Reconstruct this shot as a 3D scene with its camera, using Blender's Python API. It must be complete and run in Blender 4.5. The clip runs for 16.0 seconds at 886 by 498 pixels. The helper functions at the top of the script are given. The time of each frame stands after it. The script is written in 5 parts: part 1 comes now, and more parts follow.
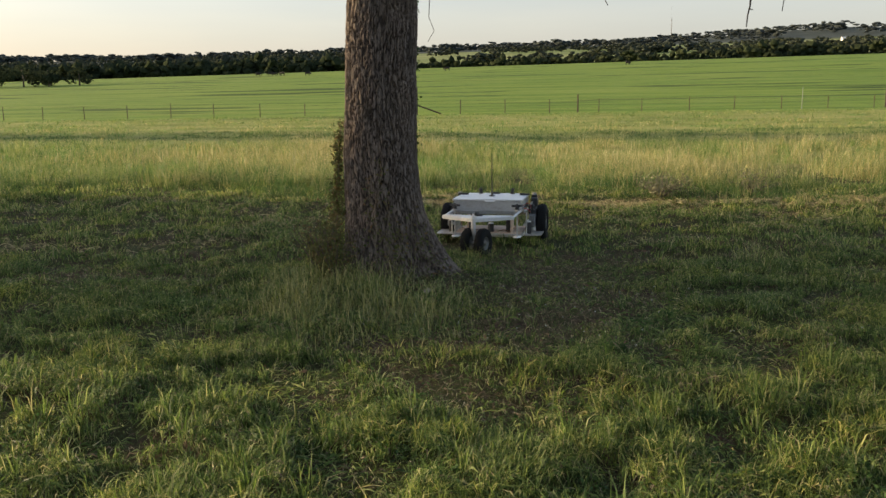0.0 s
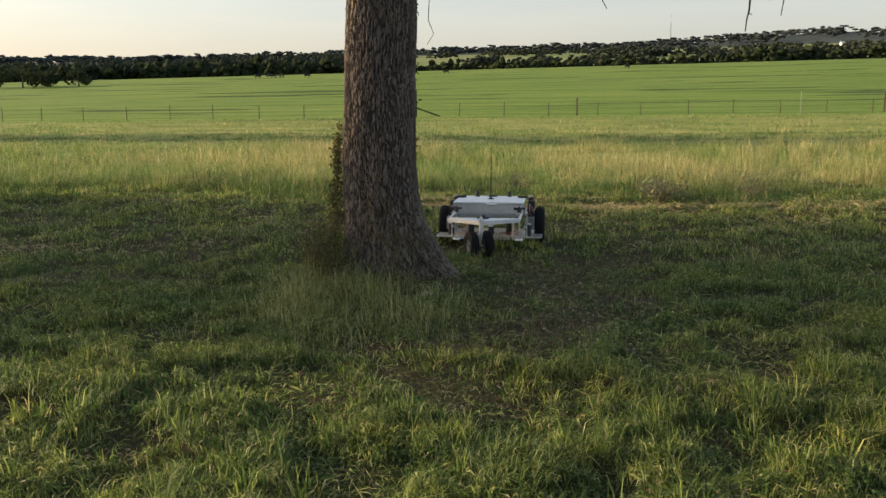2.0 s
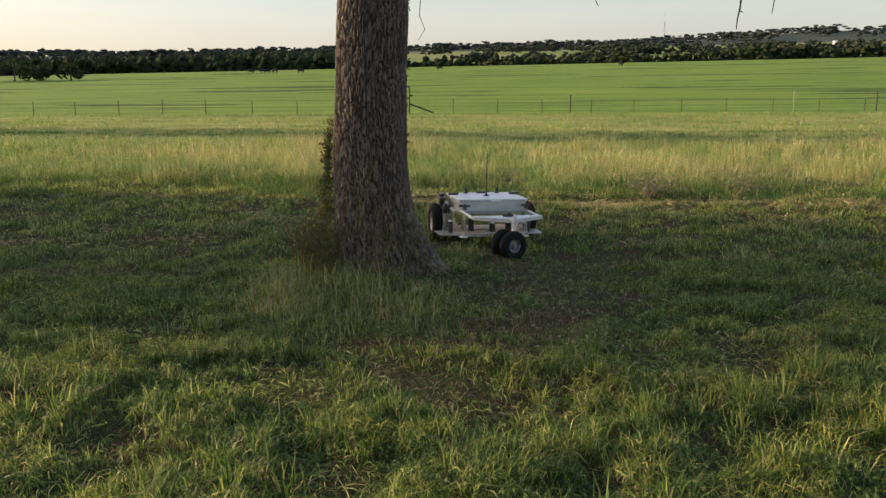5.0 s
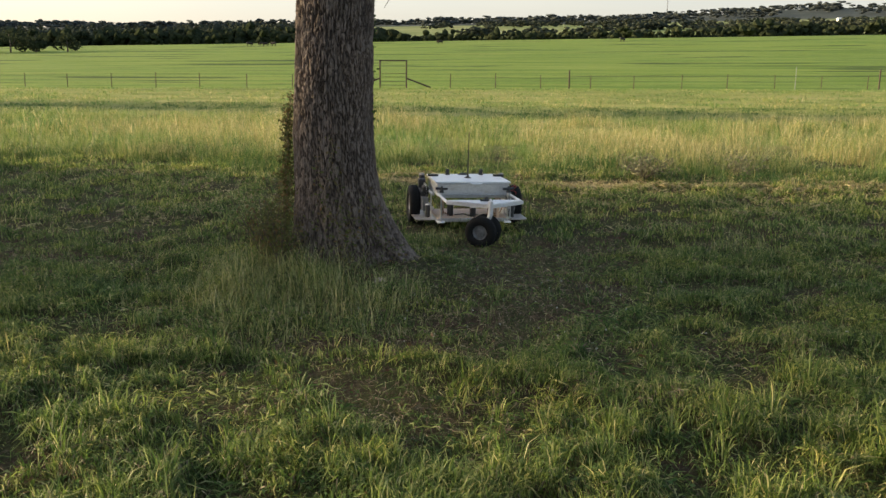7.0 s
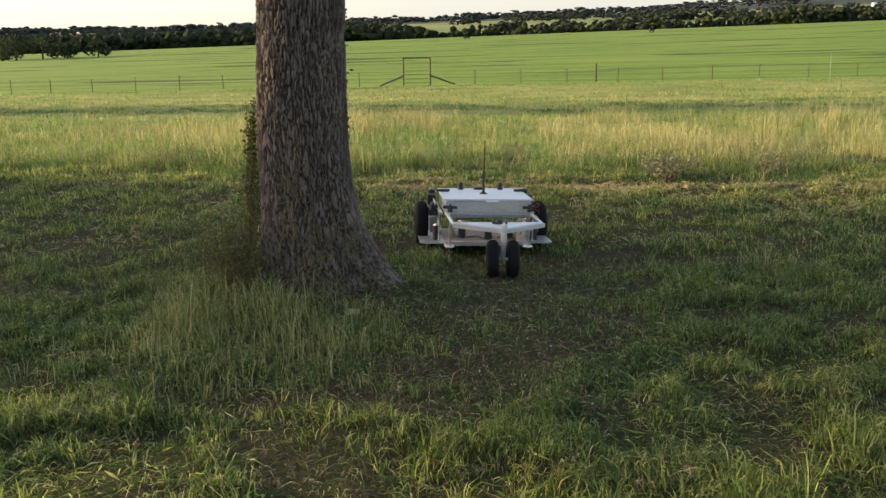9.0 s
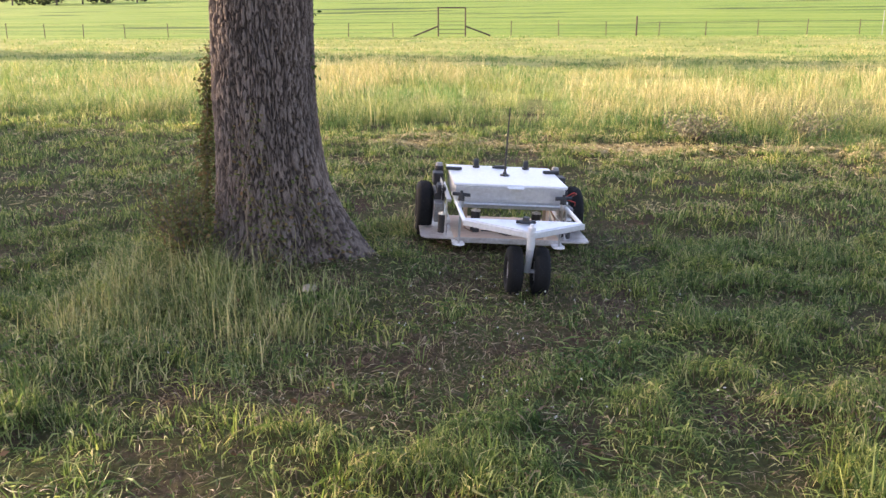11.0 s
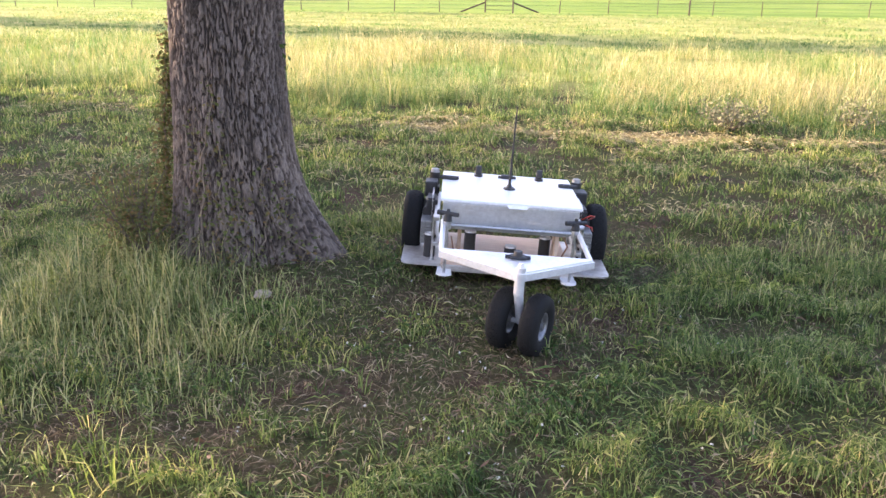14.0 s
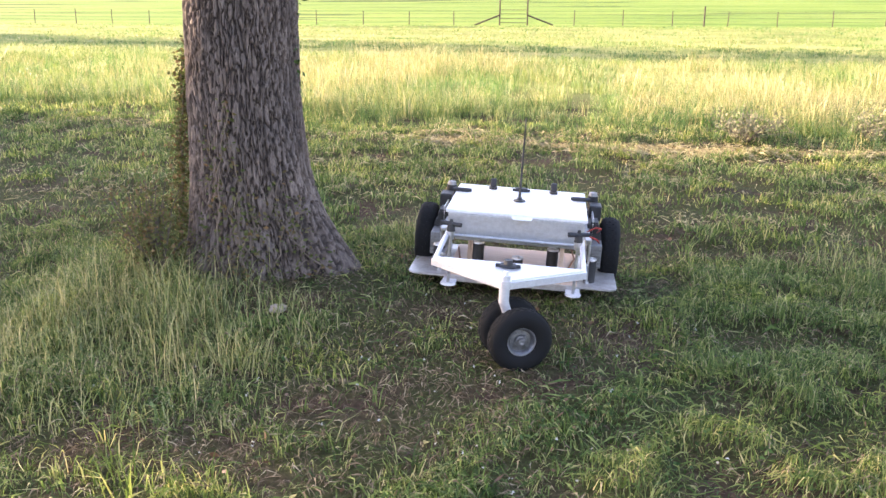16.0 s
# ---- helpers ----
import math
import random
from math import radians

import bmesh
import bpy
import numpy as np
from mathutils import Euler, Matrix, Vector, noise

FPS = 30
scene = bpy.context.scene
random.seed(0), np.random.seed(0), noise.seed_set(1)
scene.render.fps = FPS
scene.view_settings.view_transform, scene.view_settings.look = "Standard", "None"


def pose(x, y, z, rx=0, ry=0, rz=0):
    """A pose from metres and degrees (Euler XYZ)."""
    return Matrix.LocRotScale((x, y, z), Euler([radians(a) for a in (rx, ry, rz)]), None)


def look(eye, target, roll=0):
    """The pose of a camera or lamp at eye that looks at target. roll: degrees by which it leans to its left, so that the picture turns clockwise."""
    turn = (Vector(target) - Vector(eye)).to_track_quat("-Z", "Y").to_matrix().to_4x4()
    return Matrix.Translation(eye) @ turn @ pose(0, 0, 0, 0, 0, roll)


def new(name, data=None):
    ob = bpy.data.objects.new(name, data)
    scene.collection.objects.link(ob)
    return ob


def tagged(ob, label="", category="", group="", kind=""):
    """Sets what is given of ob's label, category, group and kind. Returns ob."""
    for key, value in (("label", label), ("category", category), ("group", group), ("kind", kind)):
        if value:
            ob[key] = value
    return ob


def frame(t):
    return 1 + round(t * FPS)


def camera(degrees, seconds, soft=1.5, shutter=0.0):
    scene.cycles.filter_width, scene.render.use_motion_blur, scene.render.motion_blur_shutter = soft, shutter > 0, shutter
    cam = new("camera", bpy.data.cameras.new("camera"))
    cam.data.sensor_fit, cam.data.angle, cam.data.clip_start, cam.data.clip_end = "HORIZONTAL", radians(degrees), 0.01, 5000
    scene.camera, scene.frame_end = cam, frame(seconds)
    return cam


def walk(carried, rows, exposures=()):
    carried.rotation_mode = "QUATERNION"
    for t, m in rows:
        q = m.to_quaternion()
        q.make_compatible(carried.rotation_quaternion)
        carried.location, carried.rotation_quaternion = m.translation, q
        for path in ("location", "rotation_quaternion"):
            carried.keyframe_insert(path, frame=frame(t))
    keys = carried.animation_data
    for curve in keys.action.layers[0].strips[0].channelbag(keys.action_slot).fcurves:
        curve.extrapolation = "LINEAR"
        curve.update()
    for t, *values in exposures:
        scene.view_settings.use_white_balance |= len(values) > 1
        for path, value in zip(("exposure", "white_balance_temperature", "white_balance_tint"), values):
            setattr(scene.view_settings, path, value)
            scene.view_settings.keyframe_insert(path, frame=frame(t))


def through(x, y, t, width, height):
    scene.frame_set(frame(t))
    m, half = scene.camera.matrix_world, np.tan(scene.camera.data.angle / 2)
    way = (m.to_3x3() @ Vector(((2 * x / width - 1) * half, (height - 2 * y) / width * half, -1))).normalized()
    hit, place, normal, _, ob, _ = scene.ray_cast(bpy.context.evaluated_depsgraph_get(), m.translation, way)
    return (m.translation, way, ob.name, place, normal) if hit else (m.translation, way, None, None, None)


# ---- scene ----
cam = camera(53.3, 16.0)
METRES, EYE, TILT, LEAN, TURN = 3.043, 1.5, 0.0, 0.0, 0.0
ROWS = [
    (0.0, 0.0, 0.0, 0.0, -0.1, -9.78, 0.58),
    (0.5, -0.0002, 0.0001, 0.0005, -0.11, -9.68, 0.44),
    (1.0, -0.0002, -0.0002, 0.0009, -0.19, -9.52, 0.15),
    (1.5, 0.0002, -0.0005, 0.0009, -0.15, -9.51, 0.17),
    (2.0, 0.0003, -0.0003, 0.0005, -0.15, -9.61, 0.31),
    (2.5, 0.001, -0.0003, 0.0003, -0.38, -9.64, 0.23),
    (3.0, 0.0009, 0.0002, 0.0004, -0.48, -9.68, 0.14),
    (5.5, 0.0138, 0.0021, -0.0014, -0.51, -9.98, -0.07),
    (6.0, 0.0364, 0.0186, -0.003, 0.79, -10.93, -0.74),
    (6.5, 0.0498, 0.0989, -0.0043, 0.07, -11.52, -0.52),
    (7.0, 0.0857, 0.1742, -0.0027, -0.5, -11.43, -0.48),
    (7.5, 0.1467, 0.2457, 0.0021, -0.08, -11.85, -0.47),
    (8.0, 0.1669, 0.323, 0.0007, -0.56, -11.55, 0.08),
    (8.5, 0.1795, 0.3838, 0.0053, 0.47, -11.49, 0.57),
    (11.0, 0.3019, 0.6654, -0.0127, 3.91, -14.65, 0.06),
    (11.5, 0.3624, 0.7267, -0.0118, 5.0, -15.52, -0.51),
    (12.0, 0.387, 0.794, -0.015, 5.03, -15.83, -0.19),
    (12.5, 0.3924, 0.8418, -0.0131, 6.0, -15.82, -0.55),
    (13.0, 0.4069, 0.8547, -0.0119, 7.17, -16.08, -0.6),
    (13.5, 0.4068, 0.8611, -0.0111, 7.2, -16.2, -0.83),
    (14.0, 0.4061, 0.8608, -0.0119, 7.22, -16.16, -0.9),
    (14.5, 0.4077, 0.8575, -0.0101, 7.54, -15.94, -0.61),
    (15.0, 0.4096, 0.8557, -0.0088, 7.76, -15.5, -0.37),
    (15.5, 0.4101, 0.8568, -0.0083, 7.79, -15.32, -0.33),
    (16.0, 0.409, 0.8589, -0.0089, 8.13, -15.37, -0.37),
]
walk(cam, [(t, pose(0, 0, EYE, TILT, LEAN, TURN) @ pose(METRES * x, METRES * y, METRES * z, 90 + pitch, roll, yaw)) for t, x, y, z, yaw, pitch, roll in ROWS],
     [(0.0, 1.08, 6700, 13), (6.2, 1.1, 6700, 13), (7.0, 1.33, 6700, 13), (7.5, 1.3, 6700, 13), (8.0, 1.88, 6700, 14), (8.5, 1.45, 6700, 14), (8.7, 1.4, 6700, 14), (10.8, 2.42, 6400, 26),
      (11.5, 2.4, 6150, 35), (12.0, 2.9, 6000, 37), (12.5, 2.7, 6100, 35), (13.0, 2.9, 6200, 31), (13.5, 2.73, 6250, 30), (14.0, 2.8, 6250, 30), (15.0, 2.95, 6250, 29), (16.0, 2.95, 6250, 29)])

# ---- world, sun, exposure ----
SUN_AZ, SUN_EL = -75.0, 11.0
world = bpy.data.worlds.new("world")
scene.world = world
world.use_nodes = True
wn = world.node_tree.nodes
sky = wn.new("ShaderNodeTexSky")
sky.sky_type, sky.sun_disc = "NISHITA", False
sky.sun_elevation, sky.sun_rotation = radians(SUN_EL), radians(SUN_AZ)
sky.air_density, sky.dust_density, sky.ozone_density = 1.0, 2.2, 1.5
# a pale evening haze lies over the lower sky
wl = world.node_tree.links
where = wn.new("ShaderNodeTexCoord")
split = wn.new("ShaderNodeSeparateXYZ")
wl.new(where.outputs["Generated"], split.inputs[0])
thick = wn.new("ShaderNodeMapRange")
for key, value in (("From Min", 0.0), ("From Max", 0.45), ("To Min", 0.66), ("To Max", 0.12)):
    thick.inputs[key].default_value = value
wl.new(split.outputs["Z"], thick.inputs["Value"])
stretch = wn.new("ShaderNodeMapping")
stretch.inputs["Scale"].default_value = (1.2, 1.2, 9.0)
wl.new(where.outputs["Generated"], stretch.inputs["Vector"])
cloud = wn.new("ShaderNodeTexNoise")
cloud.inputs["Scale"].default_value, cloud.inputs["Detail"].default_value = 2.2, 5.0
wl.new(stretch.outputs[0], cloud.inputs["Vector"])
veil = wn.new("ShaderNodeValToRGB")
veil.color_ramp.elements[0].position, veil.color_ramp.elements[0].color = 0.35, (0.56, 0.555, 0.575, 1)
veil.color_ramp.elements[1].position, veil.color_ramp.elements[1].color = 0.68, (0.67, 0.64, 0.62, 1)
wl.new(cloud.outputs["Fac"], veil.inputs[0])
glow = wn.new("ShaderNodeVectorMath")
glow.operation = "SCALE"
glow.inputs["Scale"].default_value = 3.5
wl.new(veil.outputs[0], glow.inputs[0])
haze = wn.new("ShaderNodeMix")
haze.data_type = "RGBA"
wl.new(thick.outputs["Result"], haze.inputs[0])
wl.new(sky.outputs[0], haze.inputs[6])
wl.new(glow.outputs[0], haze.inputs[7])
wl.new(haze.outputs[2], wn["Background"].inputs[0])
wn["Background"].inputs[1].default_value = 0.148
sun = new("sun", bpy.data.lights.new("sun", "SUN"))
sun.data.energy, sun.data.angle, sun.data.color = 4.2, radians(0.8), (1.0, 0.80, 0.48)
SUN_DIR = Vector((math.sin(radians(SUN_AZ)) * math.cos(radians(SUN_EL)), math.cos(radians(SUN_AZ)) * math.cos(radians(SUN_EL)), math.sin(radians(SUN_EL))))
sun.matrix_world = look(SUN_DIR * 60, (0, 0, 0))


# ---- materials ----
class Mat:
    """A node material with short calls for its nodes."""

    def __init__(self, name):
        self.m = bpy.data.materials.new(name)
        self.m.use_nodes = True
        self.t = self.m.node_tree
        self.b = self.t.nodes["Principled BSDF"]
        self.o = self.t.nodes["Material Output"]

    def n(self, kind, **sockets):
        node = self.t.nodes.new("ShaderNode" + kind)
        for key, value in sockets.items():
            self.put(node.inputs[key.replace("_", " ")], value)
        return node

    def put(self, socket, value):
        if isinstance(value, bpy.types.NodeSocket):
            self.t.links.new(value, socket)
        else:
            socket.default_value = value

    def coord(self, scale=(1, 1, 1), space="Object"):
        c = self.t.nodes.new("ShaderNodeTexCoord")
        mp = self.n("Mapping")
        self.put(mp.inputs["Vector"], c.outputs[space])
        mp.inputs["Scale"].default_value = scale
        return mp.outputs[0]

    def place(self, scale=(1, 1, 1)):
        g = self.t.nodes.new("ShaderNodeNewGeometry")
        mp = self.n("Mapping")
        self.put(mp.inputs["Vector"], g.outputs["Position"])
        mp.inputs["Scale"].default_value = scale
        return mp.outputs[0]

    def noise(self, vec, scale, detail=4.0, rough=0.6):
        k = self.n("TexNoise", Vector=vec, Scale=scale, Detail=detail, Roughness=rough)
        return k.outputs["Fac"]

    def ramp(self, fac, *stops):
        r = self.t.nodes.new("ShaderNodeValToRGB")
        self.put(r.inputs[0], fac)
        e = r.color_ramp.elements
        while len(e) < len(stops):
            e.new(0.5)
        for el, (p, c) in zip(e, stops):
            el.position = p
            el.color = (*c, 1) if len(c) == 3 else c
        return r.outputs[0]

    def mix(self, fac, a, b, how="MIX"):
        x = self.t.nodes.new("ShaderNodeMix")
        x.data_type, x.blend_type = "RGBA", how
        self.put(x.inputs[0], fac)
        for s, v in ((x.inputs[6], a), (x.inputs[7], b)):
            self.put(s, (*v, 1) if isinstance(v, tuple) and len(v) == 3 else v)
        return x.outputs[2]

    def math(self, op, a, b=0.5, clamp=False):
        x = self.t.nodes.new("ShaderNodeMath")
        x.operation, x.use_clamp = op, clamp
        self.put(x.inputs[0], a)
        self.put(x.inputs[1], b)
        return x.outputs[0]

    def bump(self, height, strength=0.4, distance=0.01):
        k = self.n("Bump", Height=height, Strength=strength, Distance=distance)
        self.put(self.b.inputs["Normal"], k.outputs[0])

    def surf(self, colour=None, rough=None, metal=None):
        for key, v in (("Base Color", colour), ("Roughness", rough), ("Metallic", metal)):
            if v is not None:
                self.put(self.b.inputs[key], (*v, 1) if isinstance(v, tuple) and len(v) == 3 else v)
        return self.m

    def leafy(self, colour, through=0.4, rough=0.55, gloss=0.4):
        """A thin leaf: glossy front, light passes through."""
        self.surf(colour, rough)
        self.b.inputs["Specular IOR Level"].default_value = gloss
        tr = self.n("BsdfTranslucent", Color=colour)
        mx = self.n("MixShader", Fac=through)
        self.put(mx.inputs[1], self.b.outputs[0])
        self.put(mx.inputs[2], tr.outputs[0])
        self.put(self.o.inputs["Surface"], mx.outputs[0])
        return self.m


def island(k):
    g = k.t.nodes.new("ShaderNodeNewGeometry")
    return g.outputs["Random Per Island"]


def m_grass(name, stops, patch_stops, patch_scale=0.9, patch=0.5, through=0.4, gloss=0.4):
    k = Mat(name)
    c = k.ramp(island(k), *stops)
    p = k.ramp(k.noise(k.place((1, 1, 0)), patch_scale, 3), *patch_stops)
    return k.leafy(k.mix(patch, c, p, "MULTIPLY"), through, gloss=gloss)


LAWN = m_grass("mown grass", ((0.0, (0.026, 0.050, 0.011)), (0.3, (0.078, 0.128, 0.027)), (0.62, (0.17, 0.24, 0.056)), (0.86, (0.32, 0.36, 0.11)), (1.0, (0.52, 0.46, 0.23))),
               ((0.33, (0.66, 0.80, 0.74)), (0.5, (1, 1, 1)), (0.68, (1.5, 1.32, 0.95))), 1.3, 0.9, 0.46, 0.32)
WEED = m_grass("rank grass", ((0.0, (0.06, 0.085, 0.027)), (0.35, (0.135, 0.185, 0.055)), (0.7, (0.275, 0.315, 0.115)), (1.0, (0.48, 0.44, 0.24))),
               ((0.3, (0.8, 0.92, 0.8)), (0.7, (1.3, 1.12, 0.95))), 1.6, 0.7)
STRAW = m_grass("dry straw", ((0.0, (0.07, 0.048, 0.026)), (0.5, (0.15, 0.105, 0.06)), (0.85, (0.25, 0.19, 0.115)), (1.0, (0.42, 0.36, 0.24))), ((0.3, (0.8, 0.75, 0.7)), (0.7, (1.2, 1.15, 1.1))), 2.0, 0.6, 0.25)
TALL = m_grass("tall grass", ((0.0, (0.075, 0.14, 0.03)), (0.35, (0.16, 0.235, 0.06)), (0.7, (0.27, 0.33, 0.10)), (1.0, (0.44, 0.43, 0.19))),
               ((0.38, (0.5, 0.78, 0.52)), (0.5, (0.88, 0.94, 0.86)), (0.62, (1.22, 1.1, 0.98))), 0.45, 0.95)
# green of the meadow's edge; on the far strip it also paints in shade
LUSH_SHADED = m_grass("lush and shaded grass", ((0.0, (0.04, 0.085, 0.022)), (0.5, (0.085, 0.155, 0.045)), (0.85, (0.15, 0.225, 0.07)), (1.0, (0.30, 0.31, 0.13))), ((0.35, (0.75, 0.85, 0.8)), (0.65, (1.2, 1.12, 1.0))), 0.9, 0.8, 0.4, 0.2)
RIPE = m_grass("ripe grass", ((0.0, (0.20, 0.20, 0.07)), (0.4, (0.36, 0.33, 0.13)), (0.75, (0.50, 0.44, 0.20)), (1.0, (0.62, 0.54, 0.30))), ((0.3, (0.85, 0.92, 0.8)), (0.7, (1.15, 1.08, 1.0))), 0.6, 0.6)
HEADS = m_grass("seed heads", ((0.0, (0.34, 0.29, 0.14)), (0.5, (0.50, 0.43, 0.23)), (1.0, (0.64, 0.56, 0.34))), ((0.3, (0.8, 0.9, 0.7)), (0.7, (1.15, 1.1, 1.0))), 0.4, 0.6)
FORB = m_grass("low weed leaves", ((0.0, (0.035, 0.075, 0.022)), (0.6, (0.075, 0.135, 0.042)), (1.0, (0.14, 0.2, 0.075))), ((0.3, (0.8, 0.85, 0.85)), (0.7, (1.2, 1.15, 1))), 1.2, 0.6, 0.35, 0.1)
LEAF = m_grass("tree leaves", ((0.0, (0.035, 0.075, 0.015)), (0.6, (0.06, 0.12, 0.025)), (1.0, (0.11, 0.16, 0.03))), ((0.3, (0.85, 0.9, 0.85)), (0.7, (1.2, 1.15, 1))), 0.8, 0.6, 0.3)
VINE_LEAF = m_grass("vine leaves", ((0.0, (0.07, 0.09, 0.03)), (0.5, (0.13, 0.145, 0.05)), (0.8, (0.15, 0.115, 0.05)), (1.0, (0.2, 0.125, 0.06))), ((0.3, (0.9, 0.9, 0.9)), (0.7, (1.15, 1.1, 1))), 3.0, 0.6, 0.3, 0.1)
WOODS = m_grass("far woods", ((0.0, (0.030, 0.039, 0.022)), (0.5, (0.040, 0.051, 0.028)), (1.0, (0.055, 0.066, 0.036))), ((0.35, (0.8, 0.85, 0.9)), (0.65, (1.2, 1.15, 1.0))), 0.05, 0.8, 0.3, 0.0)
# distance haze is painted into the next two leaf colours: paler, greyer, bluer
HAZED_SLOPE_WOODS = m_grass("hazed slope woods", ((0.0, (0.046, 0.055, 0.042)), (1.0, (0.068, 0.078, 0.056))), ((0.35, (0.85, 0.9, 0.95)), (0.65, (1.2, 1.15, 1.0))), 0.03, 0.7, 0.3, 0.0)
HAZED_RIDGE_WOODS = m_grass("hazed ridge woods", ((0.0, (0.066, 0.079, 0.080)), (1.0, (0.084, 0.098, 0.094))), ((0.35, (0.85, 0.9, 0.95)), (0.65, (1.2, 1.15, 1.0))), 0.012, 0.6, 0.35, 0.0)


def m_ground():
    k = Mat("pasture ground")
    p = k.place()
    sep = k.n("SeparateXYZ", Vector=p)
    y = sep.outputs["Y"]
    fine, mid = k.noise(p, 38, 6, 0.7), k.noise(p, 2.2, 5)
    soil = k.ramp(fine, (0.25, (0.028, 0.019, 0.013)), (0.5, (0.075, 0.048, 0.032)), (0.75, (0.15, 0.105, 0.07)))
    thatch = k.ramp(fine, (0.3, (0.03, 0.033, 0.014)), (0.55, (0.07, 0.072, 0.028)), (0.8, (0.16, 0.14, 0.065)))
    near = k.mix(k.ramp(mid, (0.36, (0, 0, 0)), (0.52, (1, 1, 1))), soil, thatch)
    # the hay field behind the fence: fine turf, mowing streaks along x
    streak = k.noise(k.place((0.035, 0.42, 0)), 1.0, 5, 0.55)
    wide = k.noise(k.place((0.012, 0.03, 0)), 1.0, 3)
    turf = k.noise(k.place((0.6, 1.6, 0)), 1.0, 6, 0.75)
    field = k.ramp(streak, (0.28, (0.080, 0.140, 0.022)), (0.45, (0.152, 0.235, 0.048)), (0.7, (0.24, 0.295, 0.075)))
    field = k.mix(0.55, field, k.ramp(turf, (0.3, (0.5, 0.56, 0.5)), (0.7, (1.4, 1.35, 1.3))), "MULTIPLY")
    field = k.mix(0.6, field, k.ramp(wide, (0.3, (0.85, 0.9, 0.9)), (0.7, (1.2, 1.1, 0.95))), "MULTIPLY")
    rows = k.noise(k.place((0.03, 0.15, 0)), 1.0, 3, 0.5)
    field = k.mix(k.ramp(rows, (0.37, (1, 1, 1)), (0.41, (0, 0, 0))), field, (0.06, 0.095, 0.024))
    strip = k.ramp(k.noise(k.place((0.12, 0.3, 0)), 1.0, 6, 0.7), (0.3, (0.12, 0.16, 0.04)), (0.5, (0.24, 0.26, 0.075)), (0.7, (0.38, 0.34, 0.14)))
    e1 = k.math("MULTIPLY", k.math("SUBTRACT", y, 16.0), 0.25, True)
    wob = k.math("ADD", y, k.math("MULTIPLY", k.noise(k.place((0.1, 0.1, 0)), 1.0, 3), 8.0))
    e2 = k.math("MULTIPLY", k.math("SUBTRACT", wob, 60.0), 0.2, True)
    far = k.ramp(k.noise(k.place((0.004, 0.0035, 0)), 1.0, 3), (0.35, (0.10, 0.15, 0.045)), (0.55, (0.25, 0.27, 0.11)), (0.7, (0.30, 0.28, 0.15)))
    e3 = k.math("MULTIPLY", k.math("SUBTRACT", y, 330.0), 0.05, True)
    floor = k.ramp(k.noise(k.place((0.02, 0.02, 0)), 1.0, 4), (0.35, (0.050, 0.060, 0.052)), (0.65, (0.078, 0.090, 0.078)))
    e4 = k.math("MULTIPLY", k.math("SUBTRACT", y, 1450.0), 0.006, True)
    col = k.mix(e4, k.mix(e3, k.mix(e2, k.mix(e1, near, strip), field), far), floor)
    k.bump(k.math("ADD", fine, mid), 0.8, 0.03)
    k.b.inputs["Specular IOR Level"].default_value = 0.08
    return k.surf(col, 1.0)


def m_bark():
    k = Mat("bark")
    a = k.t.nodes.new("ShaderNodeAttribute")
    a.attribute_name = "plate"
    p = k.coord()
    grain = k.noise(k.coord((1, 1, 0.3)), 150, 5, 0.7)
    big = k.noise(p, 3.0, 4)
    stripe = k.noise(k.coord((1, 1, 0.14)), 55, 4, 0.6)
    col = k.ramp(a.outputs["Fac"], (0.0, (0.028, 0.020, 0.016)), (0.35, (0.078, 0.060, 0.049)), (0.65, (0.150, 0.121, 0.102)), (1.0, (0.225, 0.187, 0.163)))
    col = k.mix(0.6, col, k.ramp(grain, (0.3, (0.55, 0.53, 0.51)), (0.7, (1.35, 1.33, 1.3))), "MULTIPLY")
    col = k.mix(0.6, col, k.ramp(big, (0.3, (0.8, 0.78, 0.76)), (0.7, (1.2, 1.1, 1.0))), "MULTIPLY")
    col = k.mix(0.55, col, k.ramp(stripe, (0.35, (0.6, 0.58, 0.56)), (0.65, (1.3, 1.28, 1.25))), "MULTIPLY")
    k.bump(grain, 0.7, 0.012)
    return k.surf(col, 0.95)


def m_simple(name, a, b, scale=20, rough=(0.4, 0.6), metal=0.0, bump=0.1, stretch=(1, 1, 1), detail=5):
    k = Mat(name)
    f = k.noise(k.coord(stretch), scale, detail, 0.65)
    k.bump(f, bump, 0.002)
    return k.surf(k.ramp(f, (0.3, a), (0.7, b)), k.ramp(f, (0.3, (rough[0],) * 3), (0.7, (rough[1],) * 3)), metal)


def m_worn(name, base, dirt, rough, metal, amount=0.62):
    """Sheet metal or paint with dusty smears."""
    k = Mat(name)
    f, g = k.noise(k.coord((1, 1, 2.5)), 7, 5, 0.7), k.noise(k.coord(), 55, 4)
    mask = k.ramp(f, (amount - 0.1, (0, 0, 0)), (amount + 0.12, (1, 1, 1)))
    k.bump(g, 0.06, 0.001)
    return k.surf(k.mix(k.math("MULTIPLY", mask, 0.6), k.mix(0.12, base, k.ramp(g, (0.3, (0, 0, 0)), (0.7, (1, 1, 1)))), dirt), k.mix(mask, (rough,) * 3, (min(1, rough + 0.25),) * 3), metal)


